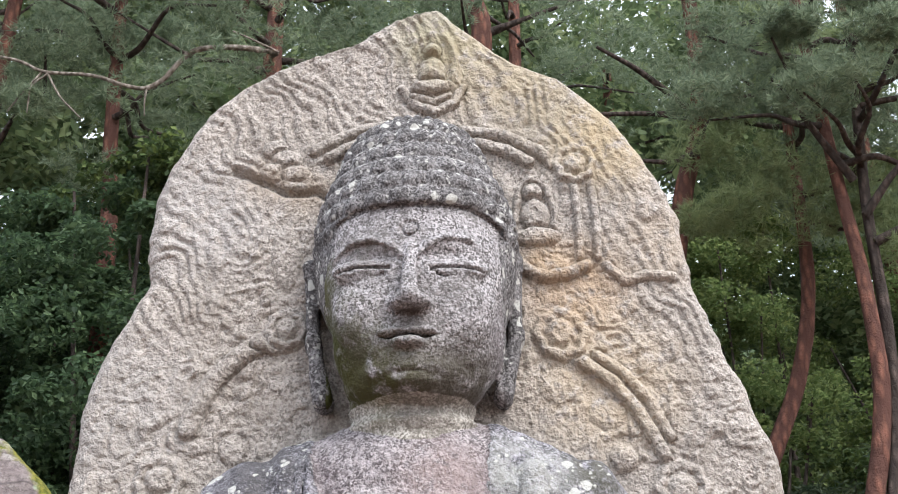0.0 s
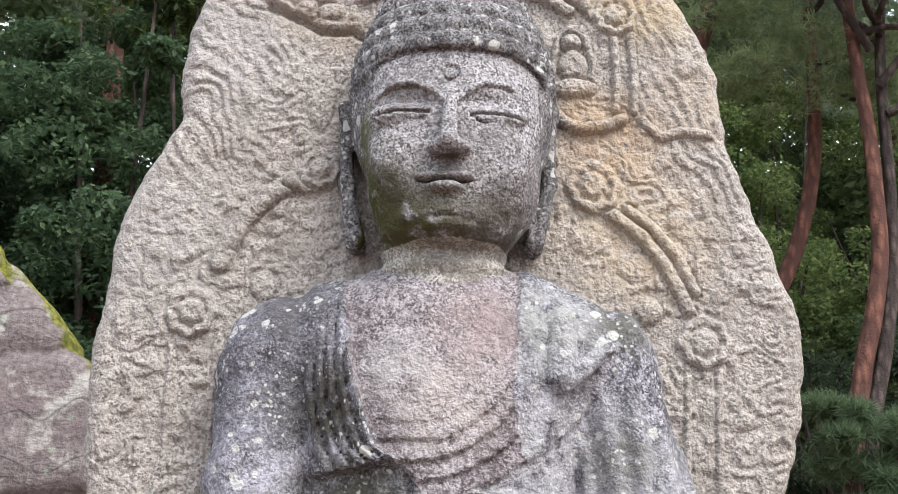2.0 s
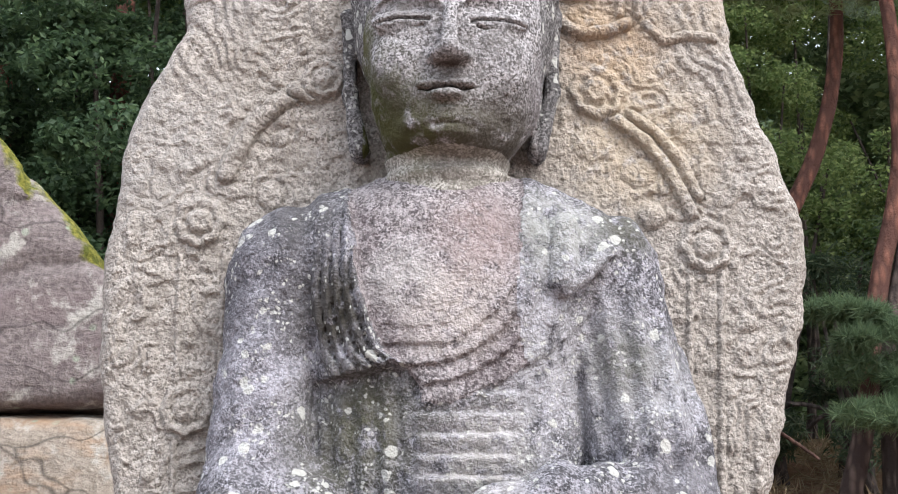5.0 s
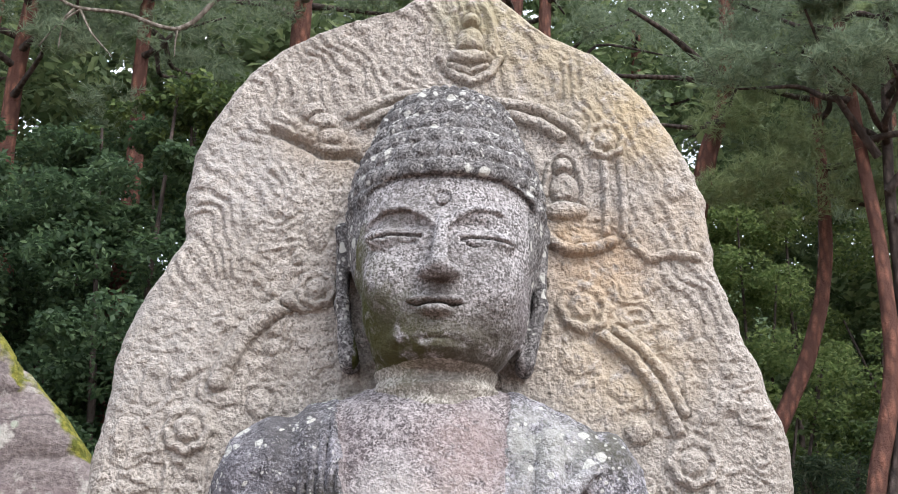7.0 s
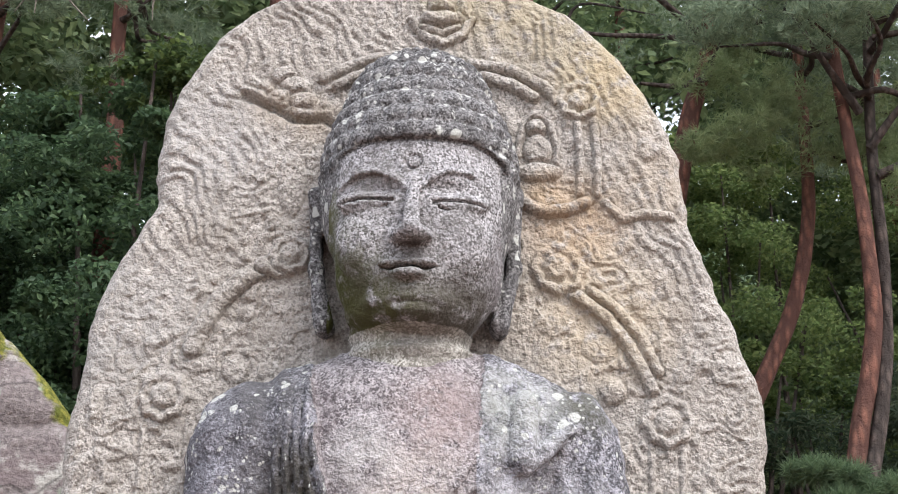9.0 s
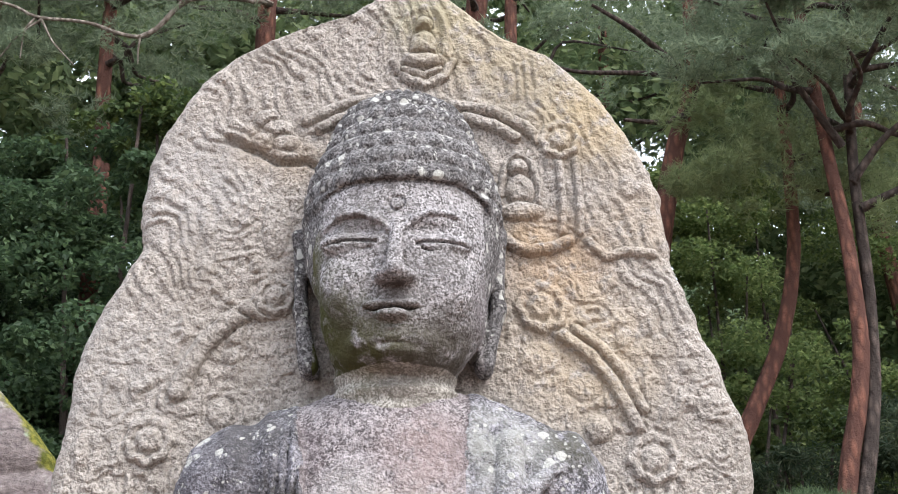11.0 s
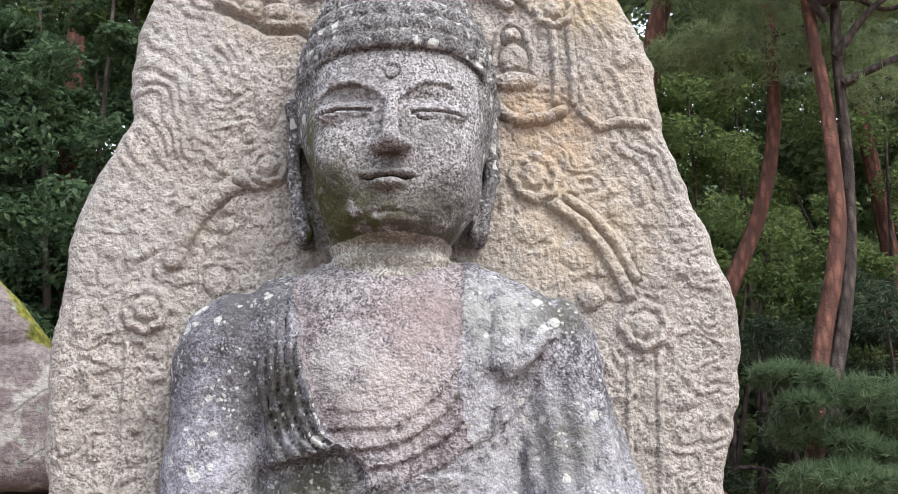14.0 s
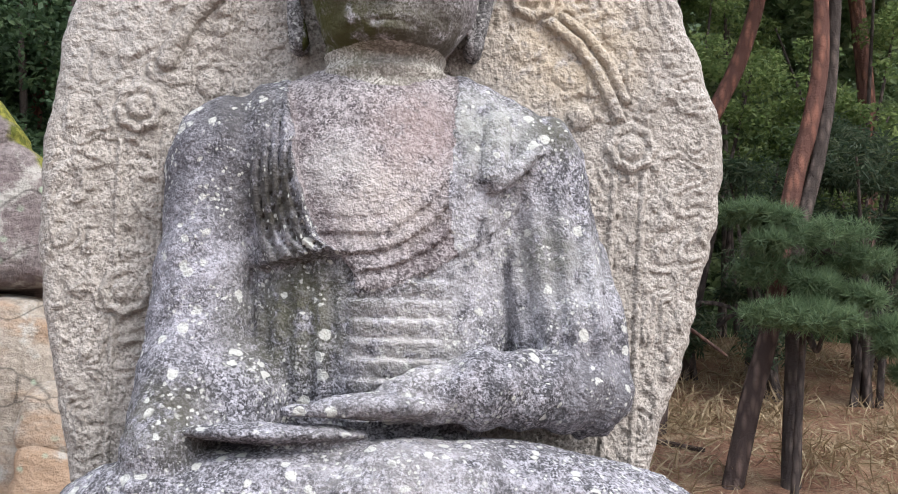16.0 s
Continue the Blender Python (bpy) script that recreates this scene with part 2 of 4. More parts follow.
def surface_nets(field, low, high, h):
    """The zero surface of a field of signed distances as corners and quads."""
    low = np.array(low, float)
    n = 4 * np.ceil((np.array(high) - low) / h / 4).astype(int)
    axes = [low[a] + h * np.arange(n[a] + 1) for a in range(3)]
    coarse = field(np.stack(np.meshgrid(*[a[::4] for a in axes], indexing="ij"), -1))
    close = np.abs(coarse) < 10 * h
    f = np.repeat(np.repeat(np.repeat(coarse, 4, 0), 4, 1), 4, 2)[2 : n[0] + 3, 2 : n[1] + 3, 2 : n[2] + 3]
    mask = np.repeat(np.repeat(np.repeat(close, 4, 0), 4, 1), 4, 2)[2 : n[0] + 3, 2 : n[1] + 3, 2 : n[2] + 3]
    at = np.nonzero(mask)
    f[at] = field(np.stack([axes[a][at[a]] for a in range(3)], -1))
    s = f < 0
    corners = [(i, j, k) for i in (0, 1) for j in (0, 1) for k in (0, 1)]
    count = sum(s[tuple(slice(a, a + m) for a, m in zip(o, n))].astype(np.int8) for o in corners)
    cells = np.argwhere((count > 0) & (count < 8))
    index = np.full(n, -1)
    index[tuple(cells.T)] = np.arange(len(cells))
    place, hits = np.zeros((len(cells), 3)), np.zeros(len(cells))
    for o in corners:
        for ax in range(3):
            if o[ax]:
                continue
            e = np.eye(3, dtype=int)[ax]
            a, b = f[tuple((cells + o).T)], f[tuple((cells + o + e).T)]
            on = (a < 0) != (b < 0)
            place[on] += np.array(o) + (a[on] / (a[on] - b[on]))[:, None] * e
            hits[on] += 1
    verts = low + h * (cells + place / hits[:, None])
    quads = []
    for ax in range(3):
        e, u, v = (np.eye(3, dtype=int)[(ax + d) % 3] for d in range(3))
        m = np.array(f.shape) - e
        t = s[: m[0], : m[1], : m[2]] != s[e[0] :, e[1] :, e[2] :]
        g = np.argwhere(t)
        g = g[np.all((g >= u + v) & (g < n), axis=1)]
        q = np.stack([index[tuple((g - d).T)] for d in (0 * u, u, u + v, v)], 1)
        flip = ~s[tuple(g.T)]
        q[flip] = q[flip][:, ::-1]
        quads.append(q[(q >= 0).all(1)])
    return verts, np.concatenate(quads)


# ---- the seated stone figure ----
def hair_field(p):
    x, y, z = p[..., 0], p[..., 1], p[..., 2]
    cap = join(ell(p, (0.016, -0.080, 3.13), (0.338, 0.330, 0.44)), ell(p, (0.016, -0.085, 3.435), (0.245, 0.225, 0.195)), 0.04)
    turn = np.arctan2(x - 0.02, -(y + 0.05))
    row = np.floor((z - 3.185) / 0.066)
    curl = np.abs(np.sin(np.pi * (z - 3.185) / 0.066)) ** 0.6 * np.abs(np.sin(turn * 13.5 + 1.57 * (row % 2))) ** 0.6
    cap = cap - 0.017 * curl * step(z - 3.12, 0.03) + 0.006
    gate_z = 3.188 - 1.1 * np.maximum(np.abs(x - 0.015) - 0.17, 0) ** 1.5
    face_gate = np.maximum(np.maximum(z - gate_z, np.abs(x - 0.026) - 0.272), y + 0.13)
    cap = cut(cap, face_gate, 0.012)
    return np.maximum(cap, 2.80 - z)


def head_field(p):
    x, y, z = p[..., 0], p[..., 1], p[..., 2]
    mid = 0.002
    d = ell(p, (0.022, -0.125, 2.98), (0.286, 0.275, 0.37))
    d = join(d, ell(p, (0.016, -0.158, 2.772), (0.258, 0.236, 0.188)), 0.08)
    d = join(d, ell(p, (0.010, -0.25, 2.99), (0.268, 0.140, 0.27)), 0.06)
    for sx in (-1, 1):
        ex, ez = (-0.146, 2.976) if sx < 0 else (0.148, 2.966)
        # hollow under the brow, then the full lid with its narrow slit
        d = cut(d, ell(p, (ex - 0.012 * sx, -0.432, 3.012), (0.112, 0.060, 0.034)), 0.016)
        d = join(d, ell(p, (ex, -0.352, ez), (0.094, 0.040, 0.036)), 0.012)
        across = np.clip((x - ex) / 0.09, -1, 1)
        lid = ez + 0.006 - 0.010 * across * across - 0.008 * np.maximum(across * sx, 0)
        d = cut(d, np.maximum(np.hypot(z - lid, (y + 0.398) * 0.20) - 0.0068, np.abs(x - ex) - 0.088), 0.004)
        under = ez - 0.028 + 0.016 * across * across
        d = cut(d, np.maximum(np.hypot(z - under, (y + 0.398) * 0.25) - 0.0055, np.abs(x - ex) - 0.070), 0.006)
        brow = [(mid + 0.022 * sx, -0.412, 3.006), (mid + 0.055 * sx, -0.408, 3.044), (mid + 0.115 * sx, -0.398, 3.070), (mid + 0.18 * sx, -0.372, 3.070), (mid + 0.242 * sx, -0.305, 3.036)]
        for a, b in zip(brow, brow[1:]):
            d = join(d, capsule(p, a, b, 0.010, 0.009), 0.010)
        d = join(d, ell(p, (mid + 0.14 * sx, -0.318, 2.85), (0.100, 0.066, 0.105)), 0.05)
    # a straight nose with a flat underside and broad wings
    nose = capsule(p, (mid + 0.002, -0.404, 3.03), (mid - 0.004, -0.464, 2.860), 0.016, 0.027)
    nose = join(nose, ell(p, (mid - 0.004, -0.420, 2.848), (0.066, 0.056, 0.030)), 0.016)
    nose = np.maximum(nose, 2.822 - z)
    d = join(d, nose, 0.010)
    # mouth
    lx = mid - 0.014
    d = join(d, ell(p, (lx, -0.348, 2.745), (0.125, 0.048, 0.075)), 0.03)
    d = cut(d, capsule(p, (lx, -0.428, 2.812), (lx, -0.424, 2.785), 0.010, 0.013), 0.010)
    lips = ell(p, (lx - 0.038, -0.392, 2.765), (0.054, 0.036, 0.014))
    lips = join(lips, ell(p, (lx + 0.036, -0.392, 2.765), (0.054, 0.036, 0.014)), 0.008)
    lips = join(lips, ell(p, (lx, -0.396, 2.732), (0.056, 0.040, 0.019)), 0.001)
    d = join(d, lips, 0.006)
    bow = 2.751 + 0.004 * np.cos((x - lx) * 60) + 0.5 * (x - lx) ** 2
    d = cut(d, np.maximum(np.maximum(np.abs(z - bow) - 0.0032, np.abs(x - lx) - 0.084), y + 0.376), 0.004)
    d = cut(d, ell(p, (lx, -0.420, 2.704), (0.055, 0.040, 0.010)), 0.010)
    # small round chin under a crease, and the full underside of the jaw
    d = join(d, ell(p, (lx, -0.328, 2.668), (0.135, 0.058, 0.050)), 0.03)
    d = cut(d, ell(p, (lx, -0.405, 2.648), (0.085, 0.042, 0.008)), 0.010)
    d = join(d, ell(p, (lx, -0.322, 2.632), (0.090, 0.055, 0.020)), 0.012)
    d = join(d, ell(p, (0.0, -0.16, 2.655), (0.205, 0.185, 0.085)), 0.05)
    skull = np.maximum(ell(p, (0.012, -0.085, 3.10), (0.330, 0.306, 0.42)), 2.84 - z)
    d = join(d, skull, 0.02)
    d = join(d, hair_field(p), 0.006)
    d = cut(d, np.maximum(np.abs(np.hypot(x - 0.003, z - 3.103) - 0.024) - 0.0050, y + 0.388), 0.004)
    # long flat ears that hang to the neck
    for sx in (-1, 1):
        ear = 9.0
        for dy in (-0.055, 0.0, 0.055):
            upper = capsule(p, (0.004 + 0.342 * sx, -0.01 + dy, 3.12), (0.002 + 0.334 * sx, -0.01 + dy, 2.86), 0.026, 0.022)
            lower = capsule(p, (0.002 + 0.334 * sx, -0.01 + dy, 2.86), (-0.006 + 0.288 * sx, -0.03 + dy, 2.655), 0.022, 0.032)
            ear = np.minimum(ear, join(upper, lower, 0.03))
        ear = cut(ear, capsule(p, (0.004 + 0.362 * sx, -0.07, 3.06), (0.0 + 0.350 * sx, -0.07, 2.76), 0.016, 0.010), 0.01)
        d = join(d, ear, 0.02)
    taper = 0.206 + 0.04 * np.maximum(2.52 - z, 0)
    rings = 0.005 * np.cos((z - 2.535) * 2 * np.pi / 0.070) - 0.010 * step(z - 2.545, 0.006)
    neck = np.hypot(x + 0.008, (y + 0.090) * 1.08) - taper - rings
    neck = np.maximum(neck, np.abs(z - 2.52) - 0.16)
    return join(d, neck, 0.010)


def robe_edges(x, z):
    inner = np.interp(z, (1.88, 1.94, 1.975, 2.07, 2.20, 2.34, 2.44, 2.52), (-0.09, -0.13, -0.195, -0.235, -0.278, -0.292, -0.31, -0.32))
    outer = np.interp(z, (1.85, 2.02, 2.19, 2.28, 2.45, 2.52), (0.27, 0.20, 0.192, 0.208, 0.218, 0.225))
    hem = np.interp(x, (-0.14, 0.0, 0.15, 0.28, 0.42), (1.815, 1.83, 1.885, 1.97, 2.09))
    return inner, outer, hem


def robe_relief(x, z):
    """How far the cloth stands out from the body, by its overlaps and folds."""
    inner, outer, hem = robe_edges(x, z)
    base = np.interp(x, (-0.45, -0.3, -0.1), (1.885, 1.905, 1.945))
    start = np.interp(z, (1.9, 2.1, 2.35), (-0.37, -0.42, -0.45))
    u = (x - start) / (inner - start)
    left = step(inner - x, 0.006) * step(z - base, 0.006)
    fold = np.abs(np.cos(np.pi * 5.0 * np.clip(u + 0.10 * np.sin(7 * z), -0.5, 1.2))) ** 0.55
    h = left * (0.020 + 0.036 * fold * step(2.46 - z, 0.05) * step(u, 0.08) + 0.010 * step(x + 0.30, 0.01))
    mid = step(x - inner, 0.006) * step(outer - x, 0.006) * step(z - hem, 0.005)
    sweep = 1.0 * np.maximum(x + 0.03, 0) ** 1.8 * np.clip((z - hem) / 0.18, 0, 1.6) + 0.12 * np.maximum(-x - 0.06, 0)
    wave = (z - hem - sweep) / 0.056
    h = h + mid * (0.016 + 0.021 * (1 - wave % 1.0) ** 0.75 * np.exp(-(((z - hem - sweep) / 0.24) ** 4)))
    right = step(x - outer, 0.006) * step(z - hem, 0.006)
    h = h + right * (0.034 + 0.004 * np.cos(60 * (x - 0.4 * z)))
    below = step(hem - z, 0.005)
    belt = step(x + 0.105, 0.006) * step(0.19 - x, 0.03)
    h = h + below * belt * (0.012 + 0.026 * ((z + 0.15 * x**2) / 0.060 % 1.0) ** 0.8)
    h = h + below * step(x - 0.19, 0.03) * 0.022
    h = h + step(-0.105 - x, 0.006) * step(base - z, 0.006) * 0.008 * np.cos(x * 95 + 3 * z)
    return h


def body_field(p):
    x, y, z = p[..., 0], p[..., 1], p[..., 2]
    d = ell(p, (-0.01, -0.04, 2.16), (0.47, 0.285, 0.43))
    d = join(d, ell(p, (-0.02, -0.06, 1.72), (0.44, 0.245, 0.50)), 0.10)
    d = join(d, ell(p, (-0.02, -0.03, 2.40), (0.30, 0.26, 0.135)), 0.06)
    front = step(-y - 0.05, 0.04)
    d = d - robe_relief(x, z) * front
    sh = join(capsule(p, (-0.22, -0.04, 2.355), (-0.505, -0.07, 2.275), 0.170, 0.182), capsule(p, (0.20, -0.04, 2.355), (0.47, -0.07, 2.265), 0.170, 0.180), 0.04)
    inner, outer, hem = robe_edges(x, z)
    drape = step(inner - x, 0.006) + step(x - outer, 0.006)
    sh = sh - 0.022 * drape * step(0.42 - np.abs(x), 0.02) - 0.006 * np.cos(x * 52 + 6 * z) * step(np.abs(x) - 0.30, 0.05)
    d = join(d, sh, 0.05)
    arm = capsule(p, (-0.535, -0.085, 2.25), (-0.570, -0.15, 1.62), 0.160, 0.158)
    arm = join(arm, capsule(p, (-0.575, -0.16, 1.60), (-0.62, -0.40, 1.34), 0.160, 0.122), 0.06)
    arm = arm - 0.006 * np.sin(13 * z + 9 * x + 20 * y) - 0.004 * np.sin(41 * z - 25 * x)
    d = join(d, arm, 0.022)
    d = cut(d, capsule(p, (-0.435, -0.295, 2.27), (-0.415, -0.330, 1.95), 0.012, 0.034), 0.02)
    palm = capsule(p, (-0.615, -0.42, 1.34), (-0.61, -0.475, 1.17), 0.105, 0.062)
    for i in range(4):
        palm = join(palm, capsule(p, (-0.675 + 0.044 * i, -0.53, 1.24), (-0.68 + 0.045 * i, -0.545, 1.04), 0.027, 0.020), 0.014)
    d = join(d, palm, 0.02)
    arm = capsule(p, (0.500, -0.08, 2.24), (0.585, -0.12, 1.72), 0.158, 0.178)
    arm = join(arm, capsule(p, (0.60, -0.12, 1.72), (0.645, -0.16, 1.54), 0.178, 0.150), 0.05)
    arm = cut(arm, capsule(p, (0.455, -0.290, 2.20), (0.475, -0.335, 1.76), 0.050, 0.062), 0.03)
    arm = arm - 0.011 * np.sin(75 * x + 8 * z) * step(2.18 - z, 0.05)
    d = join(d, arm, 0.018)
    # the shoulder cloth, gathered into a hanging loop with a hem up over the arm
    d = join(d, capsule(p, (0.345, -0.262, 2.36), (0.335, -0.290, 2.185), 0.042, 0.046), 0.012)
    loop = [(0.345, -0.298, 2.160), (0.405, -0.282, 2.215), (0.48, -0.245, 2.285), (0.56, -0.185, 2.290), (0.63, -0.10, 2.300)]
    for a, b in zip(loop, loop[1:]):
        d = join(d, capsule(p, a, b, 0.024, 0.024), 0.010)
    fore = capsule(p, (0.65, -0.20, 1.535), (0.30, -0.40, 1.535), 0.135, 0.110)
    fore = join(fore, capsule(p, (0.30, -0.40, 1.535), (0.05, -0.43, 1.50), 0.105, 0.070), 0.05)
    fore = fore - 0.007 * np.sin(45 * x - 30 * z)
    d = join(d, fore, 0.018)
    palm = ell(p, (0.00, -0.46, 1.478), (0.19, 0.10, 0.040))
    for i in range(4):
        palm = join(palm, capsule(p, (-0.05, -0.53 + 0.038 * i, 1.468), (-0.27 + 0.012 * abs(i - 1), -0.53 + 0.038 * i, 1.462), 0.021, 0.017), 0.008)
    d = join(d, palm, 0.014)
    d = join(d, ell(p, (-0.30, -0.46, 1.398), (0.27, 0.13, 0.030)), 0.012)
    d = join(d, ell(p, (-0.42, -0.20, 1.47), (0.14, 0.17, 0.17)), 0.05)
    lap = ell(p, (0.03, -0.33, 1.19), (0.93, 0.34, 0.20))
    lap = join(lap, capsule(p, (-0.80, -0.28, 1.12), (0.25, -0.50, 1.215), 0.13, 0.155), 0.06)
    lap = join(lap, capsule(p, (0.80, -0.26, 1.13), (0.05, -0.50, 1.23), 0.15, 0.165), 0.05)
    lap = lap - 0.007 * np.cos(24 * z + 15 * np.abs(x - 0.1)) - 0.004 * np.cos(70 * (z + 0.15 * x))
    d = join(d, lap, 0.022)
    return np.maximum(d, 0.98 - z)


def vertex_normals(v, q):
    n = np.cross(v[q[:, 2]] - v[q[:, 0]], v[q[:, 3]] - v[q[:, 1]])
    out = np.zeros_like(v)
    for k in range(4):
        np.add.at(out, q[:, k], n)
    return out / np.maximum(np.linalg.norm(out, axis=1, keepdims=True), 1e-9)


def seated_figure():
    v1, q1 = surface_nets(head_field, (-0.44, -0.56, 2.38), (0.46, 0.30, 3.66), 0.0052)
    v2, q2 = surface_nets(body_field, (-1.0, -0.80, 0.96), (1.0, 0.32, 2.62), 0.0100)
    q = np.concatenate([q1, q2 + len(v1)])
    v = np.concatenate([v1, v2])
    nrm = vertex_normals(v, q)
    rough = 0.0055 * vnoise(v, 48, 3, 2) + 0.005 * vnoise(v, 14, 5, 2)
    rough[: len(v1)] *= 0.6
    v = v + nrm * rough[:, None]
    c1 = v1[q1].mean(1)
    kind1 = np.where(hair_field(c1) < 0.010, 1, np.where((c1[:, 2] < 2.60) & (np.abs(c1[:, 0]) < 0.26) & (c1[:, 1] > -0.36), 4, 0))
    kind1 = np.where((np.abs(c1[:, 0]) > 0.282) & (kind1 == 0), 1, kind1)
    c2 = v2[q2].mean(1)
    wob = 0.012 * vnoise(c2, 25, 9, 2)
    inner, outer, hem = robe_edges(c2[:, 0], c2[:, 2])
    chest = (c2[:, 0] > inner + wob) & (c2[:, 0] < outer + wob) & (c2[:, 2] > hem + wob) & (c2[:, 1] < 0)
    kind2 = np.where(chest, 3, 2)
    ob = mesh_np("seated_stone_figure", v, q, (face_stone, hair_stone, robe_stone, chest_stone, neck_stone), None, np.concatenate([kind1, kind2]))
    return tagged(ob, "weathered grey granite seated statue with pale lichen spots and moss", "statue")


seated_figure()


# ---- the carved leaf-shaped stone slab behind it ----
SLAB_Z = (0.60, 1.18, 1.45, 1.62, 1.82, 2.00, 2.15, 2.30, 2.45, 2.62, 2.78, 2.94, 3.06, 3.12, 3.30, 3.45, 3.58, 3.70, 3.80, 3.88, 3.95, 4.00, 4.05, 4.10, 4.15, 4.19)
SLAB_L = (-0.93, -0.98, -1.03, -1.07, -1.11, -1.135, -1.14, -1.13, -1.12, -1.10, -1.07, -1.00, -0.94, -0.91, -0.915, -0.895, -0.85, -0.78, -0.71, -0.62, -0.49, -0.38, -0.21, -0.14, -0.06, 0.05)
SLAB_R = (0.80, 0.88, 0.95, 1.01, 1.06, 1.11, 1.15, 1.165, 1.15, 1.10, 1.04, 0.985, 0.95, 0.948, 0.935, 0.885, 0.815, 0.735, 0.645, 0.56, 0.41, 0.335, 0.285, 0.23, 0.18, 0.14)


def stroke(x, z, pts, width):
    """Distance to a bent line, in widths."""
    best = np.full(x.shape, 9.0)
    for (ax, az), (bx, bz) in zip(pts, pts[1:]):
        dx, dz = bx - ax, bz - az
        t = np.clip(((x - ax) * dx + (z - az) * dz) / (dx * dx + dz * dz), 0, 1)
        best = np.minimum(best, np.hypot(x - ax - t * dx, z - az - t * dz) / width)
    return best


def dome(q):
    return np.sqrt(np.clip(1 - q * q, 0, 1))


def slab_relief(x, z):
    p = np.stack([x, 0 * x, z], -1)
    warp = vnoise(p, 4.5, 21, 2)
    # licking flames that stream towards the tip: long rounded tongues that sway and fork
    s = np.where(x < 0.05, 0.84 * x + 0.54 * z, 0.92 * x + 0.39 * z)
    along = np.where(x < 0.05, -0.54 * x + 0.84 * z, -0.39 * x + 0.92 * z)
    sway = 0.13 * np.sin(along * 40 + 6 * warp) + 1.7 * warp + 0.75 * vnoise(p, 10, 31)
    tongue = 0.5 + 0.5 * np.tanh(2.0 * np.sin(2 * np.pi * (s / 0.052 + sway)) + 0.4)
    rim = step(np.hypot((x - 0.02) / 0.80, (z - 2.72) / 1.02) - 0.92, 0.05) * step(z - 2.75, 0.15)
    flame = 0.011 * tongue * (0.35 + 0.65 * step(vnoise(p, 9, 33, 2) + 0.12, 0.12))
    # curled clouds: nested bands that close on themselves
    field = 2.1 * vnoise(p + 0.02 * vnoise(p, 16, 35)[..., None], 10.5, 37) + 0.5 * s / 0.12
    ring = np.sin(2 * np.pi * field)
    cloudy = 0.0085 * (0.5 + 0.5 * np.tanh(2.2 * ring + 0.3)) * step(vnoise(p, 12, 43, 2) + 0.25, 0.12)
    knob = 0.010 * step(vnoise(p, 24, 45) - 0.42, 0.06)
    h = flame * rim + (cloudy + knob) * (1 - rim)
    # the plain fields inside the arches
    inside = step(0.93 - np.hypot((x - 0.01) / 0.74, (z - 1.95) / 0.98), 0.04)
    inside = np.maximum(inside, step(0.93 - np.hypot((x - 0.03) / 0.56, (z - 3.12) / 0.60), 0.04))
    h = h * (1 - 0.5 * inside)
    # arches, bands and stems
    def rib(pts, width, rise):
        nonlocal h
        q = stroke(x, z, pts, width)
        h = h * (1 - 0.85 * step(1.25 - q, 0.12)) + rise * dome(np.minimum(q, 1)) ** 0.7
    rib(((-0.50, 2.89), (-0.58, 2.84), (-0.66, 2.76), (-0.715, 2.66), (-0.735, 2.60)), 0.034, 0.035)
    rib(((0.54, 2.79), (0.64, 2.71), (0.71, 2.62), (0.76, 2.52), (0.80, 2.43)), 0.022, 0.032)
    rib(((0.60, 2.80), (0.68, 2.74), (0.76, 2.64), (0.81, 2.52)), 0.018, 0.026)
    rib(((-0.335, 3.60), (-0.24, 3.65), (-0.15, 3.68), (-0.04, 3.695)), 0.020, 0.028)
    rib(((-0.285, 3.565), (-0.2, 3.61), (-0.12, 3.645)), 0.020, 0.034)
    rib(((0.20, 3.655), (0.34, 3.635), (0.46, 3.565), (0.51, 3.51)), 0.022, 0.034)
    rib(((0.24, 3.605), (0.34, 3.575), (0.42, 3.525)), 0.022, 0.034)
    for sx in (0.775, 0.875):
        rib(((sx, 2.27), (sx - 0.02, 1.9), (sx - 0.05, 1.1)), 0.012, 0.016)
    for sx in (-0.875, -0.735):
        rib(((sx, 2.34), (sx + 0.01, 1.1)), 0.010, 0.014)
    for sx in (0.572, 0.632):
        rib(((sx, 3.44), (sx + 0.008, 3.28), (sx + 0.002, 3.15)), 0.015, 0.024)
    rib(((0.36, 3.14), (0.41, 3.10), (0.46, 3.085), (0.53, 3.095), (0.59, 3.12)), 0.022, 0.036)
    rib(((-0.52, 2.89), (-0.47, 2.87), (-0.40, 2.88)), 0.026, 0.032)
    rib(((0.66, 3.12), (0.72, 3.06), (0.79, 3.08), (0.88, 3.07)), 0.018, 0.024)
    rib(((-0.02, 3.84), (0.03, 3.77), (0.093, 3.742), (0.165, 3.775), (0.198, 3.84)), 0.018, 0.026)
    rib(((0.02, 3.81), (0.093, 3.785), (0.15, 3.81)), 0.014, 0.022)
    rib(((0.36, 3.30), (0.375, 3.39), (0.42, 3.455), (0.475, 3.42), (0.495, 3.33), (0.49, 3.24)), 0.014, 0.022)
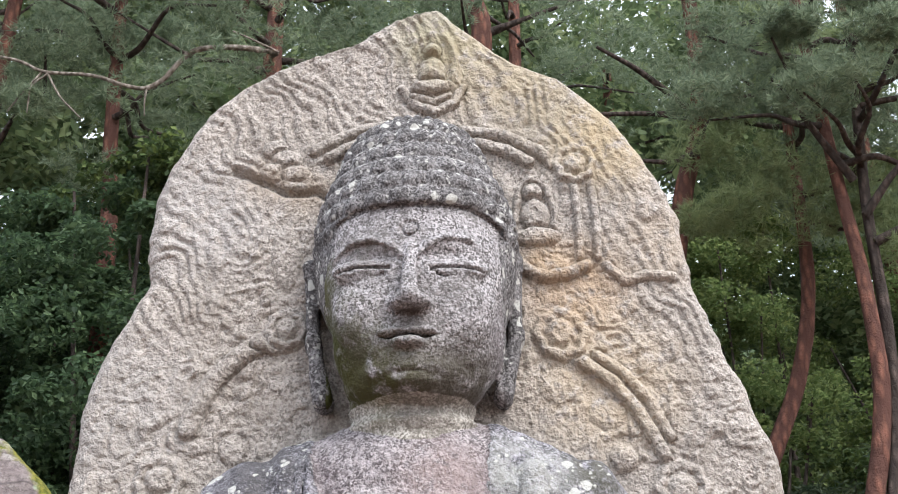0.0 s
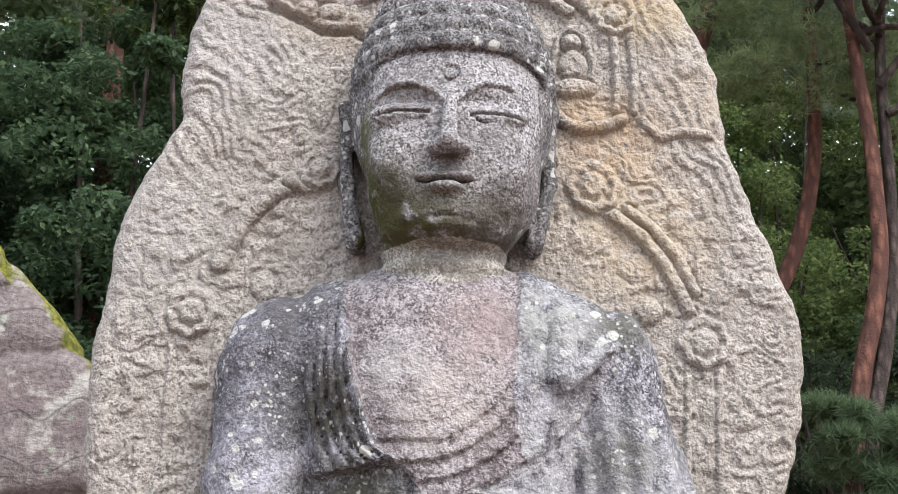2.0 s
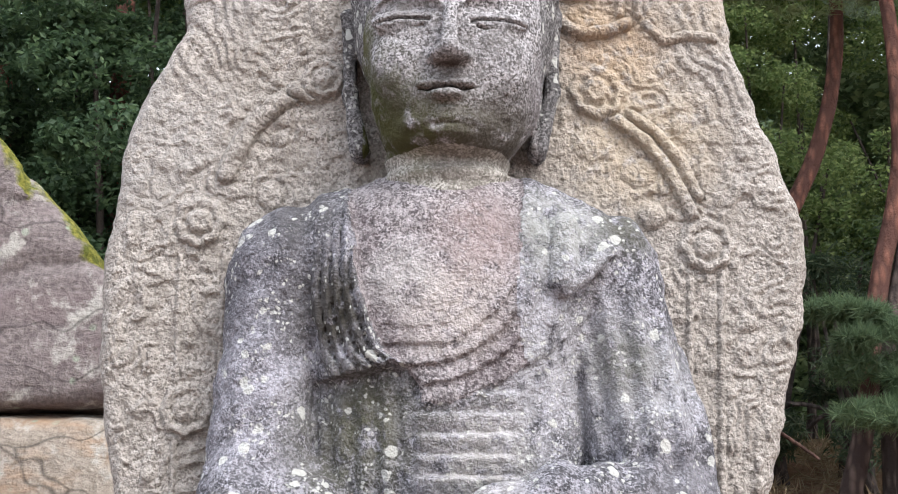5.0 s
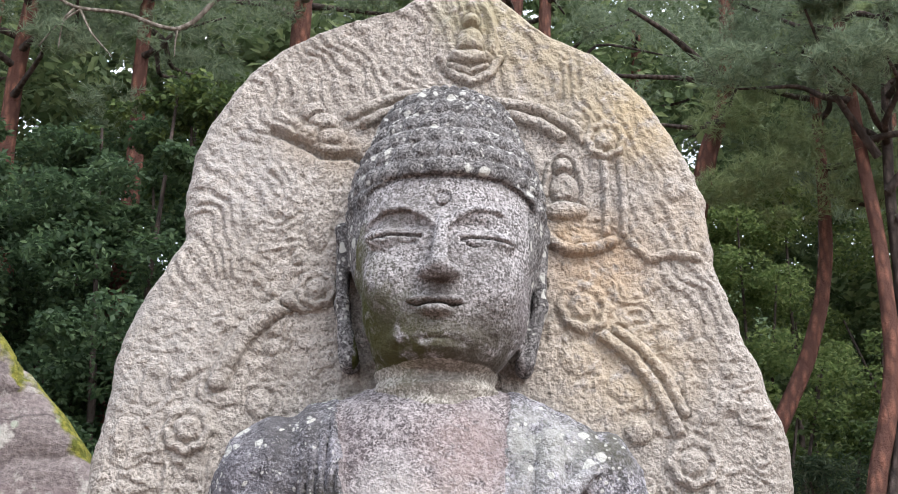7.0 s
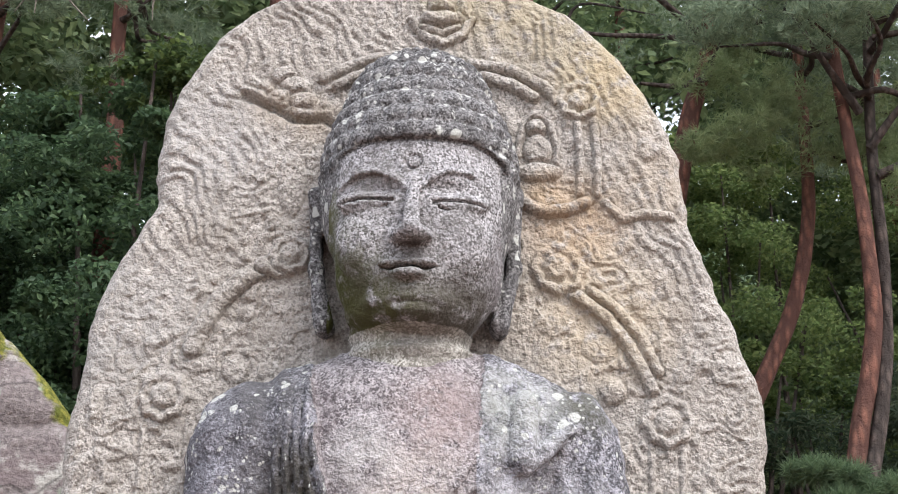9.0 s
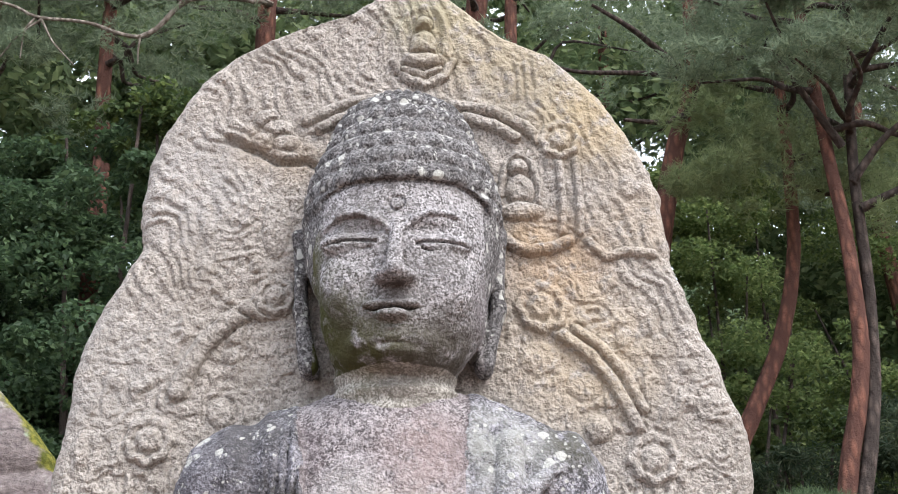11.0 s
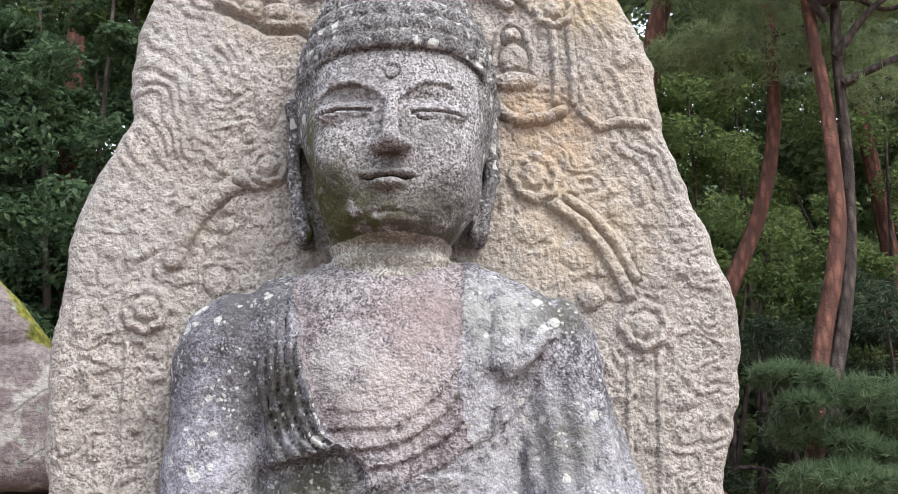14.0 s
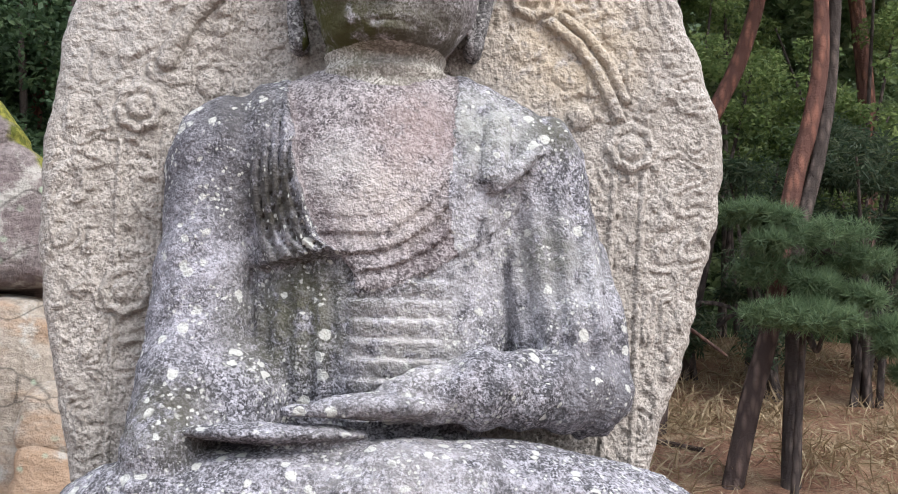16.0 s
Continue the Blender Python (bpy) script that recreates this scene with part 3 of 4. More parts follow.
    # rosettes
    for fx, fz, size in ((0.488, 2.88, 0.092), (0.83, 2.355, 0.086), (-0.818, 2.437, 0.082), (-0.832, 1.83, 0.082), (0.582, 3.515, 0.078), (-0.425, 2.93, 0.070)):
        q = np.hypot(x - fx, z - fz) / size
        a = np.arctan2(z - fz, x - fx)
        h = h * (1 - step(1.12 - q, 0.08))
        q = q + 0.04 * vnoise(p, 22, 47)
        h = h + 0.030 * np.exp(-(((q - 0.82 - 0.05 * np.cos(8 * a)) / 0.19) ** 4)) * (0.70 - 0.30 * np.sin(a)) + 0.027 * np.exp(-((q / 0.52) ** 6)) * (0.9 + 0.08 * np.cos(6 * a) * step(q - 0.2, 0.08))
    # small bosses and plain little figures
    for bx, bz, rx, rz, rise in ((0.655, 2.455, 0.045, 0.045, 0.030), (-0.59, 2.53, 0.045, 0.05, 0.018), (-0.56, 2.72, 0.03, 0.03, 0.018), (0.425, 3.40, 0.036, 0.038, 0.040), (0.43, 3.315, 0.052, 0.062, 0.032), (0.43, 3.235, 0.085, 0.035, 0.030), (-0.475, 3.61, 0.045, 0.04, 0.022), (-0.435, 3.565, 0.055, 0.04, 0.026), (-0.485, 3.52, 0.045, 0.035, 0.020), (-0.405, 3.515, 0.05, 0.03, 0.020),
                                 (0.094, 3.995, 0.034, 0.036, 0.042), (0.092, 3.905, 0.052, 0.066, 0.036), (0.092, 3.845, 0.085, 0.030, 0.034), (-0.43, 3.19, 0.05, 0.12, 0.015), (0.47, 2.70, 0.07, 0.06, 0.014), (0.62, 2.60, 0.06, 0.05, 0.012)):
        q = np.hypot((x - bx) / rx, (z - bz) / rz)
        h = h * (1 - 0.9 * step(1.15 - q, 0.1)) + rise * dome(np.minimum(q, 1)) ** 0.8
    halo = np.hypot((x - 0.093) / 0.088, (z - 3.95) / 0.125)
    h = h + 0.010 * np.exp(-(((halo - 1) / 0.13) ** 2))
    # the crack that runs in from the rim
    k = stroke(x, z, ((-0.62, 3.53), (-0.52, 3.487), (-0.43, 3.435), (-0.33, 3.44), (-0.28, 3.41)), 0.013)
    h = h - 0.04 * np.exp(-(k**2))
    return h + 0.004 * vnoise(p, 26, 51, 2) + 0.0035 * vnoise(p, 75, 61)


def carved_slab():
    rows, cols, back = 760, 480, 12
    zs = np.linspace(0.60, 4.19, rows)
    zz = np.stack([zs, 0 * zs, 0 * zs], -1)
    left = np.interp(zs, SLAB_Z, SLAB_L) + 0.014 * vnoise(zz, 9, 71, 4)
    right = np.interp(zs, SLAB_Z, SLAB_R) + 0.018 * vnoise(zz, 10, 81, 4)
    u = np.linspace(0, 1, cols)
    x = left[:, None] + u * (right - left)[:, None]
    z = zs[:, None] + 0 * x
    edge = np.minimum(np.minimum(x - left[:, None], right[:, None] - x), (4.23 - z) * 0.8)
    relief = slab_relief(x, z) * np.clip(edge / 0.05, 0, 1)
    y = -relief + 0.045 * np.exp(-np.clip(edge, 0, 1) / 0.022) + 0.01
    bu = np.linspace(1, 0, back)
    bx = left[:, None] + (0.02 + 0.96 * bu) * (right - left)[:, None]
    by = 0.33 - 0.09 * np.abs(2 * bu - 1) ** 3 + 0.02 * vnoise(np.stack([bx, 0 * bx, zs[:, None] + 0 * bx], -1), 5, 91, 2)
    v = np.concatenate([np.stack([x, y, z], -1), np.stack([bx, by, zs[:, None] + 0 * bx], -1)], 1)
    n = cols + back
    i, j = np.meshgrid(np.arange(rows - 1), np.arange(n), indexing="ij")
    k = (j + 1) % n
    q = np.stack([i * n + j, i * n + k, (i + 1) * n + k, (i + 1) * n + j], -1).reshape(-1, 4)
    top = np.array([[(rows - 1) * n + a, (rows - 1) * n + a + 1, (rows - 1) * n + n - 2 - a * (back - 1) // cols, (rows - 1) * n + n - 1 - a * (back - 1) // cols] for a in range(cols - 1)])
    v = v.reshape(-1, 3)
    ob = mesh_np("carved_stone_slab", v, np.concatenate([q, top]), (slab_stone,))
    return tagged(ob, "beige granite slab carved with flames and rosettes, standing behind the statue", "stone slab")


carved_slab()


# ---- ground and the rocks beside the slab ----
def ground_z(x, y):
    p = np.stack([np.asarray(x, float), np.asarray(y, float), 0 * np.asarray(x, float)], -1)
    z = 0.26 * np.clip(y - 4.2, 0, 9.0) + 0.50 * np.clip(y - 15.0, 0, 45.0)
    lump = 0.10 * vnoise(p, 0.7, 101, 3) * np.clip((y - 3) / 3, 0, 1)
    return z + lump + 0.012 * vnoise(p, 3.0, 111, 2)


def soil_material():
    m, nt, b = mat("needle_strewn_soil", 0.95, 0.1)
    v = coords(nt)
    a = noi(nt, v, 2.2, 6.0, 0.65)
    f = noi(nt, v, 28.0, 5.0, 0.7)
    col = mixc(nt, rng(nt, f, 0.36, 0.62), (0.095, 0.050, 0.036), (0.25, 0.140, 0.095))
    col = mixc(nt, mth(nt, "MULTIPLY", rng(nt, a, 0.48, 0.62), rng(nt, noi(nt, v, 60.0, 3.0), 0.4, 0.6)), col, (0.32, 0.24, 0.16))
    yy = nod(nt, "ShaderNodeSeparateXYZ", {0: v}).outputs
    wild = rng(nt, mth(nt, "ADD", yy[1], mth(nt, "MULTIPLY", noi(nt, v, 0.6, 4.0), 4.0)), 13.5, 16.5)
    under = mixc(nt, rng(nt, noi(nt, v, 5.0, 6.0, 0.7), 0.4, 0.62), (0.018, 0.030, 0.014), (0.065, 0.095, 0.040))
    col = mixc(nt, wild, col, under)
    nt.links.new(col, b.inputs["Base Color"])
    bump(nt, b, mth(nt, "ADD", f, noi(nt, v, 70.0, 4.0)), 0.8, 0.03)
    return m


def make_ground():
    near_axis = np.linspace(-9, 9, 110)
    far = np.array([12, 16, 24, 40, 80, 160, 300.0])
    xs = np.concatenate([-far[::-1], near_axis, far])
    ys = np.concatenate([-far[::-1], np.linspace(-9, 24, 170), np.array([28, 34, 42, 54, 80, 160, 300.0])])
    x, y = np.meshgrid(xs, ys, indexing="ij")
    v = np.stack([x, y, ground_z(x, y)], -1).reshape(-1, 3)
    n = len(ys)
    i, j = np.meshgrid(np.arange(len(xs) - 1), np.arange(n - 1), indexing="ij")
    q = np.stack([i * n + j, (i + 1) * n + j, (i + 1) * n + j + 1, i * n + j + 1], -1).reshape(-1, 4)
    ob = mesh_np("ground", v, q, (soil_material(),))
    tagged(ob, "brown forest soil strewn with dry needles, rising to a slope", "ground", kind="structure")


make_ground()


def pedestal():
    bm = bmesh.new()
    prof = ((1.18, -0.06), (1.18, 0.22), (1.02, 0.34), (0.98, 0.62), (1.10, 0.78), (1.16, 0.90), (1.10, 0.985))
    rings = []
    for r, z in prof:
        rings.append([bm.verts.new((r * 1.03 * math.cos(a), -0.10 + r * 0.68 * math.sin(a), z)) for a in np.linspace(0, 2 * math.pi, 33)[:-1]])
    for a, b in zip(rings, rings[1:]):
        for k in range(32):
            bm.faces.new((a[k], a[(k + 1) % 32], b[(k + 1) % 32], b[k]))
    bm.faces.new(rings[-1])
    bm.faces.new(rings[0][::-1])
    me = bpy.data.meshes.new("stone_pedestal")
    bm.to_mesh(me)
    bm.free()
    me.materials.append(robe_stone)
    tagged(new("stone_pedestal", me), "grey granite pedestal under the seated statue", "pedestal")


pedestal()


def rock_material(name, dark, light, tint, moss_amount):
    m, nt, b = mat(name, 0.93, 0.15)
    v = coords(nt)
    a, f = noi(nt, v, 1.4, 6.0, 0.6, 0.6), noi(nt, v, 22.0, 5.0, 0.7)
    st = nod(nt, "ShaderNodeMapping", {"Vector": v, "Rotation": (0, 0.75, 0.2), "Scale": (0.8, 1.0, 2.4)}).outputs[0]
    bands = noi(nt, st, 1.6, 5.0, 0.6)
    col = mixc(nt, rng(nt, f, 0.35, 0.65), dark, light)
    col = mixc(nt, rng(nt, bands, 0.45, 0.6, 0.0, 0.75), col, tint)
    pale = rng(nt, noi(nt, v, 3.5, 6.0, 0.7), 0.55, 0.64, 0.0, 0.8)
    col = mixc(nt, pale, col, (0.40, 0.385, 0.35))
    seam = nod(nt, "ShaderNodeTexVoronoi", {"Vector": nod(nt, "ShaderNodeVectorMath", {0: st, 1: nod(nt, "ShaderNodeTexNoise", {"Vector": v, "Scale": 1.7}).outputs["Color"]}, operation="ADD").outputs[0], "Scale": 0.8}, feature="DISTANCE_TO_EDGE").outputs["Distance"]
    col = mixc(nt, rng(nt, seam, 0.016, 0.003, 0.0, 0.55), col, (0.035, 0.030, 0.028))
    spots = rng(nt, vor(nt, v, 7.0), 0.22, 0.12)
    col = mixc(nt, mth(nt, "MULTIPLY", spots, rng(nt, noi(nt, v, 2.0), 0.5, 0.56)), col, (0.30, 0.36, 0.27))
    if moss_amount:
        nx = nod(nt, "ShaderNodeSeparateXYZ", {0: nod(nt, "ShaderNodeNewGeometry").outputs["Normal"]}).outputs
        side = mth(nt, "ADD", nx[0], mth(nt, "MULTIPLY", noi(nt, v, 6.0, 5.0, 0.65), 0.9))
        k = rng(nt, side, 0.92, 1.10)
        mcol = mixc(nt, rng(nt, noi(nt, v, 25.0, 3.0), 0.4, 0.6), (0.075, 0.085, 0.012), (0.20, 0.19, 0.035))
        col = mixc(nt, mth(nt, "MULTIPLY", k, moss_amount), col, mcol)
    nt.links.new(col, b.inputs["Base Color"])
    bump(nt, b, mth(nt, "ADD", mth(nt, "MULTIPLY", bands, 2.0), mth(nt, "ADD", a, f)), 0.7, 0.05)
    return m


purple_rock = rock_material("purple_grey_rock", (0.11, 0.092, 0.09), (0.235, 0.20, 0.195), (0.165, 0.13, 0.13), 0.95)
ochre_rock = rock_material("ochre_grey_rock", (0.20, 0.17, 0.14), (0.36, 0.31, 0.26), (0.34, 0.22, 0.14), 0.0)


def boulder(name, label, planes, low, high, h, material, seed, rise=0.05):
    """A rock bounded by planes, each a place and an outward direction."""
    def field(p):
        d = np.full(p.shape[:-1], -9.0)
        for place, out in planes:
            out = np.array(out, float) / np.linalg.norm(out)
            d = -join(-d, -((p - np.array(place)) @ out), 0.16)
        return d + rise * vnoise(p, 1.6, seed, 4) * 1.3 + 0.02 * np.abs(vnoise(p, 5.0, seed + 3, 2)) + rise * 0.9 * np.exp(-((vnoise(p * np.array([1.0, 1.0, 2.0]), 0.8, seed + 9, 2) / 0.035) ** 2))
    v, q = surface_nets(field, low, high, h)
    return tagged(mesh_np(name, v, q, (material,)), label, "boulder")


boulder("boulder", "large purple-grey boulder with yellow-green moss along its sloping edge",
        (((-2.23, 3.45, 3.07), (0.72, 0.17, 0.62)), ((-1.93, 3.45, 2.4), (1.0, 0.30, 0.08)), ((-3.5, 3.30, 3.0), (0.10, -1.0, 0.10)),
         ((-4.5, 3.6, 4.9), (-0.1, 0, 1)), ((-6.5, 4, 3), (-1, 0, 0.1)), ((-4, 5.2, 3), (0, 1, 0.2)), ((-3.5, 3.6, 2.06), (0.02, 0.0, -1.0))),
        (-7.0, 2.9, 1.8), (-1.7, 6.4, 5.4), 0.045, purple_rock, 201)
boulder("boulder", "ochre-stained grey boulder lying under a larger mossy one",
        (((-1.90, 3.4, 1.2), (1.0, 0.3, 0.06)), ((-3.5, 3.16, 1.2), (0.05, -1.0, 0.10)), ((-3.5, 3.6, 2.10), (0.05, -0.1, 1.0)),
         ((-6.3, 4, 1), (-1, 0, 0.1)), ((-4, 5.8, 1), (0, 1, 0)), ((-4, 4, -0.3), (0, 0, -1))),
        (-6.9, 2.7, -0.5), (-1.6, 6.2, 2.5), 0.05, ochre_rock, 231)
for (sx, sy, sz), size in (((-1.86, 3.05, 0.35), 0.42), ((-1.80, 3.10, 0.92), 0.30), ((-1.84, 3.12, 1.33), 0.22), ((-1.45, 2.3, 0.22), 0.30)):
    boulder("stone", "small beige field stone wedged beside the boulders",
            tuple(((sx + size * 0.8 * a, sy + size * 0.8 * b, sz + size * c), (a, b, c)) for a, b, c in ((1, 0.2, 0.1), (-1, 0.1, 0.2), (0.1, 1, 0), (0, -1, 0.2), (0.1, 0, 1), (0, 0.1, -1), (0.7, -0.7, 0.5))),
            (sx - size * 1.5, sy - size * 1.5, sz - size * 1.5), (sx + size * 1.5, sy + size * 1.5, sz + size * 1.5), size / 9, ochre_rock, int(sz * 100) + 300, 0.02)


# ---- foliage ----
def leaf_material(name, colours, through_light=0.5):
    m, nt, b = mat(name, 0.6, 0.3)
    r = nod(nt, "ShaderNodeNewGeometry").outputs["Random Per Island"]
    ramp = nod(nt, "ShaderNodeValToRGB", {0: r})
    el = ramp.color_ramp.elements
    for k, c in enumerate(colours):
        e = el[k] if k < 2 else el.new(1.0)
        e.position, e.color = k / (len(colours) - 1), (*c, 1)
    big = noi(nt, coords(nt), 0.9, 3.0)
    col = mixc(nt, rng(nt, big, 0.35, 0.65, 0.0, 0.5), ramp.outputs[0], colours[0])
    nt.links.new(col, b.inputs["Base Color"])
    tr = nod(nt, "ShaderNodeBsdfTranslucent", {"Color": col})
    mix = nod(nt, "ShaderNodeMixShader", {0: through_light, 1: b.outputs[0], 2: tr.outputs[0]})
    nt.links.new(mix.outputs[0], nt.nodes["Material Output"].inputs["Surface"])
    return m


pine_needles = leaf_material("pine_needles", ((0.13, 0.175, 0.115), (0.215, 0.275, 0.18), (0.34, 0.40, 0.26)), 0.6)
soft_needles = leaf_material("young_pine_needles", ((0.18, 0.23, 0.125), (0.28, 0.345, 0.17), (0.40, 0.46, 0.24)), 0.6)
# Darker pine needle copy for the low small pine, its shade in the colour.
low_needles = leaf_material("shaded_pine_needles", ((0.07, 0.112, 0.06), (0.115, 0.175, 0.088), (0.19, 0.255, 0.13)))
dark_leaves = leaf_material("dark_green_leaves", ((0.042, 0.072, 0.040), (0.078, 0.132, 0.066), (0.15, 0.225, 0.105)))
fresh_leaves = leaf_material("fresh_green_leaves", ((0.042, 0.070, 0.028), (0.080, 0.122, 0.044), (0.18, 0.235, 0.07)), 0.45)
# Brighter maple leaf copy for the tall right trees; sunlight is in its colour.
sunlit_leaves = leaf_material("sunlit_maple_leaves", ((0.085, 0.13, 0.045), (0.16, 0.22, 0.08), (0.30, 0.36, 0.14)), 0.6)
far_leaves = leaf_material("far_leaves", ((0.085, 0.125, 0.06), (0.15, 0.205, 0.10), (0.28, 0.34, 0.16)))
bamboo_leaves = leaf_material("bamboo_grass_leaves", ((0.028, 0.048, 0.028), (0.048, 0.076, 0.044), (0.11, 0.13, 0.075)))
straw = leaf_material("dry_straw", ((0.16, 0.11, 0.06), (0.28, 0.21, 0.13), (0.40, 0.33, 0.22)), 0.15)


def bark_material(name, dark, light, scale):
    m, nt, b = mat(name, 0.9, 0.15)
    v = coords(nt)
    st = nod(nt, "ShaderNodeMapping", {"Vector": v, "Scale": (1.0, 1.0, 0.35)}).outputs[0]
    plates, f = vor(nt, st, scale), noi(nt, v, 40.0, 4.0, 0.7)
    col = mixc(nt, rng(nt, plates, 0.55, 0.15), dark, light)
    col = mixc(nt, rng(nt, f, 0.4, 0.65, 0.0, 0.5), col, dark)
    foot = nod(nt, "ShaderNodeSeparateXYZ", {0: v}).outputs[2]
    col = mixc(nt, rng(nt, mth(nt, "ADD", foot, mth(nt, "MULTIPLY", noi(nt, v, 1.3, 3.0), 1.5)), 3.6, 2.2, 0.0, 0.85), col, mixc(nt, rng(nt, plates, 0.55, 0.15), (0.045, 0.036, 0.034), (0.12, 0.095, 0.085)))
    nt.links.new(col, b.inputs["Base Color"])
    bump(nt, b, mth(nt, "SUBTRACT", f, mth(nt, "MULTIPLY", plates, 1.5)), 0.8, 0.03)
    return m


red_bark = bark_material("red_pine_bark", (0.10, 0.050, 0.040), (0.25, 0.115, 0.082), 14.0)
grey_bark = bark_material("grey_bark", (0.050, 0.040, 0.036), (0.13, 0.10, 0.088), 16.0)
RNG = np.random.default_rng(7)


def unit(a):
    return a / np.maximum(np.linalg.norm(a, axis=-1, keepdims=True), 1e-9)


def leaves(at, size, slim=0.5, droop=0.3):
    """Folded leaf blades at the given places."""
    n = len(at)
    s = size * RNG.uniform(0.6, 1.3, (n, 1))
    way = unit(RNG.normal(size=(n, 3)) * (1, 1, 0.6) - (0, 0, droop))
    side = unit(np.cross(way, RNG.normal(size=(n, 3)) * 0.6 + (0, 0, 1)))
    up = np.cross(side, way)
    v = np.stack([at, at + 0.5 * s * way + 0.5 * slim * s * side + 0.08 * s * up, at + s * way, at + 0.5 * s * way - 0.5 * slim * s * side + 0.08 * s * up], 1)
    return v.reshape(-1, 3), np.arange(4 * n).reshape(-1, 4)


def tufts(at, length=0.13, count=16, width=0.0055, up=0.55):
    """Brushes of needles at the given places."""
    n = len(at)
    axis = unit(RNG.normal(size=(n, 1, 3)) * (1, 1, 0.5) + (0, 0, up))
    way = unit(axis + 0.75 * RNG.normal(size=(n, count, 3)))
    side = unit(np.cross(way, RNG.normal(size=(n, count, 3)))) * width
    tip = at[:, None] + way * length * RNG.uniform(0.7, 1.25, (n, count, 1))
    base = at[:, None] + 0 * way
    v = np.stack([base - side, base + side, tip], 2).reshape(-1, 3)
    return v, np.arange(len(v)).reshape(-1, 3)


def cloud(centres, radii, count):
    """Places scattered through lumps, denser towards their upper skins."""
    k = RNG.integers(0, len(centres), count)
    d = unit(RNG.normal(size=(count, 3))) * RNG.uniform(0.25, 1.0, (count, 1)) ** 0.45
    return np.asarray(centres)[k] + d * np.asarray(radii)[k]


def tube(points, radii, sides=9, seed=0, rough=0.05):
    """A tapered, slightly uneven stem along bent points."""
    pts, t = np.array(points, float), np.linspace(0, 1, len(points))
    n = max(6, 4 * len(points))
    s = np.linspace(0, 1, n)
    c = np.stack([np.interp(s, t, pts[:, a]) for a in range(3)], 1)
    for _ in range(2):
        c[1:-1] = 0.25 * c[:-2] + 0.5 * c[1:-1] + 0.25 * c[2:]
    r = np.interp(s, t, radii)
    d = unit(np.gradient(c, axis=0))
    a = unit(np.cross(d, (0.3, 0.9, 0.2)))
    b = np.cross(d, a)
    th = np.linspace(0, 2 * np.pi, sides, endpoint=False)
    ring = np.cos(th)[None, :, None] * a[:, None] + np.sin(th)[None, :, None] * b[:, None]
    rr = r[:, None] * (1 + rough * vnoise(np.repeat(c[:, None], sides, 1) + 3 * ring, 2.5, seed))
    v = (c[:, None] + ring * rr[..., None]).reshape(-1, 3)
    i, j = np.meshgrid(np.arange(n - 1), np.arange(sides), indexing="ij")
    k = (j + 1) % sides
    q = np.stack([i * sides + j, i * sides + k, (i + 1) * sides + k, (i + 1) * sides + j], -1).reshape(-1, 4)
    return v, q


def pine(label, path, r0, r1, limb_from, limb_to, limbs, reach, per_pad=85, pads=2, bark=red_bark, needles=pine_needles, group="pine trees", extra=(), seed=1):
    """A red pine: bent trunk, limbs, and flat pads of needle brushes at the limbs' ends."""
    global RNG
    RNG = np.random.default_rng(seed)
    base = np.array(path[0], float)
    base[2] = float(ground_z(np.array([base[0]]), np.array([base[1]]))[0]) - 0.1
    tree = thing("pine_tree", label, "tree", group, tuple(base))
    pts = np.array([base, *path[1:]], float) - base
    top = min(limb_to, 11.0 if base[1] < 10 else 13.5)
    limbs = math.ceil(limbs * (top - limb_from) / (limb_to - limb_from) + 1.5)
    limb_to, tip_z = top, min(pts[-1, 2], top + 0.4 - base[2])
    tip = np.array([np.interp(tip_z, pts[:, 2], pts[:, a]) for a in range(3)])
    pts = np.array([*pts[pts[:, 2] < tip_z - 0.3], tip])
    mesh_np("trunk", *tube(pts, np.linspace(r0, r1, len(pts)), 10, seed), (bark,), tree)
    zs = pts[:, 2]
    centres, radii = [], []
    for k in range(limbs):
        z = (limb_from + (limb_to - limb_from) * (k + RNG.uniform(0, 0.9)) / limbs) - base[2]
        root = np.array([np.interp(z, zs, pts[:, 0]), np.interp(z, zs, pts[:, 1]), z])
        a = RNG.uniform(0, 2 * np.pi) if k % 3 else RNG.uniform(3.4, 6.0)
        far = reach * RNG.uniform(0.55, 1.1) * (1 - 0.45 * k / max(limbs, 1))
        way = np.array([math.cos(a), math.sin(a), RNG.uniform(-0.12, 0.35)])
        elbow = root + 0.5 * far * way + np.array([0, 0, RNG.uniform(-0.2, 0.15)]) + 0.12 * far * RNG.normal(size=3)
        tip = root + far * way
        mesh_np("limb", *tube((root, root + 0.25 * far * way, elbow, tip), (0.4 * r1 + 0.02, 0.035, 0.025, 0.012), 6, seed + k), (grey_bark,), tree)
        for _ in range(pads):
            centres.append(tip + RNG.normal(size=3) * (0.35, 0.35, 0.14) * reach * 0.45)
            radii.append(np.array([0.55, 0.55, 0.17]) * RNG.uniform(0.7, 1.25) * max(0.7, reach * 0.42))
    for p in extra:
        centres.append(np.array(p[:3]) - base)
        radii.append(np.array([1, 1, 0.36]) * p[3])
    mesh_np("crown", *tufts(cloud(centres, radii, per_pad * len(centres))), (needles,), tree, smooth=False)
    return tree


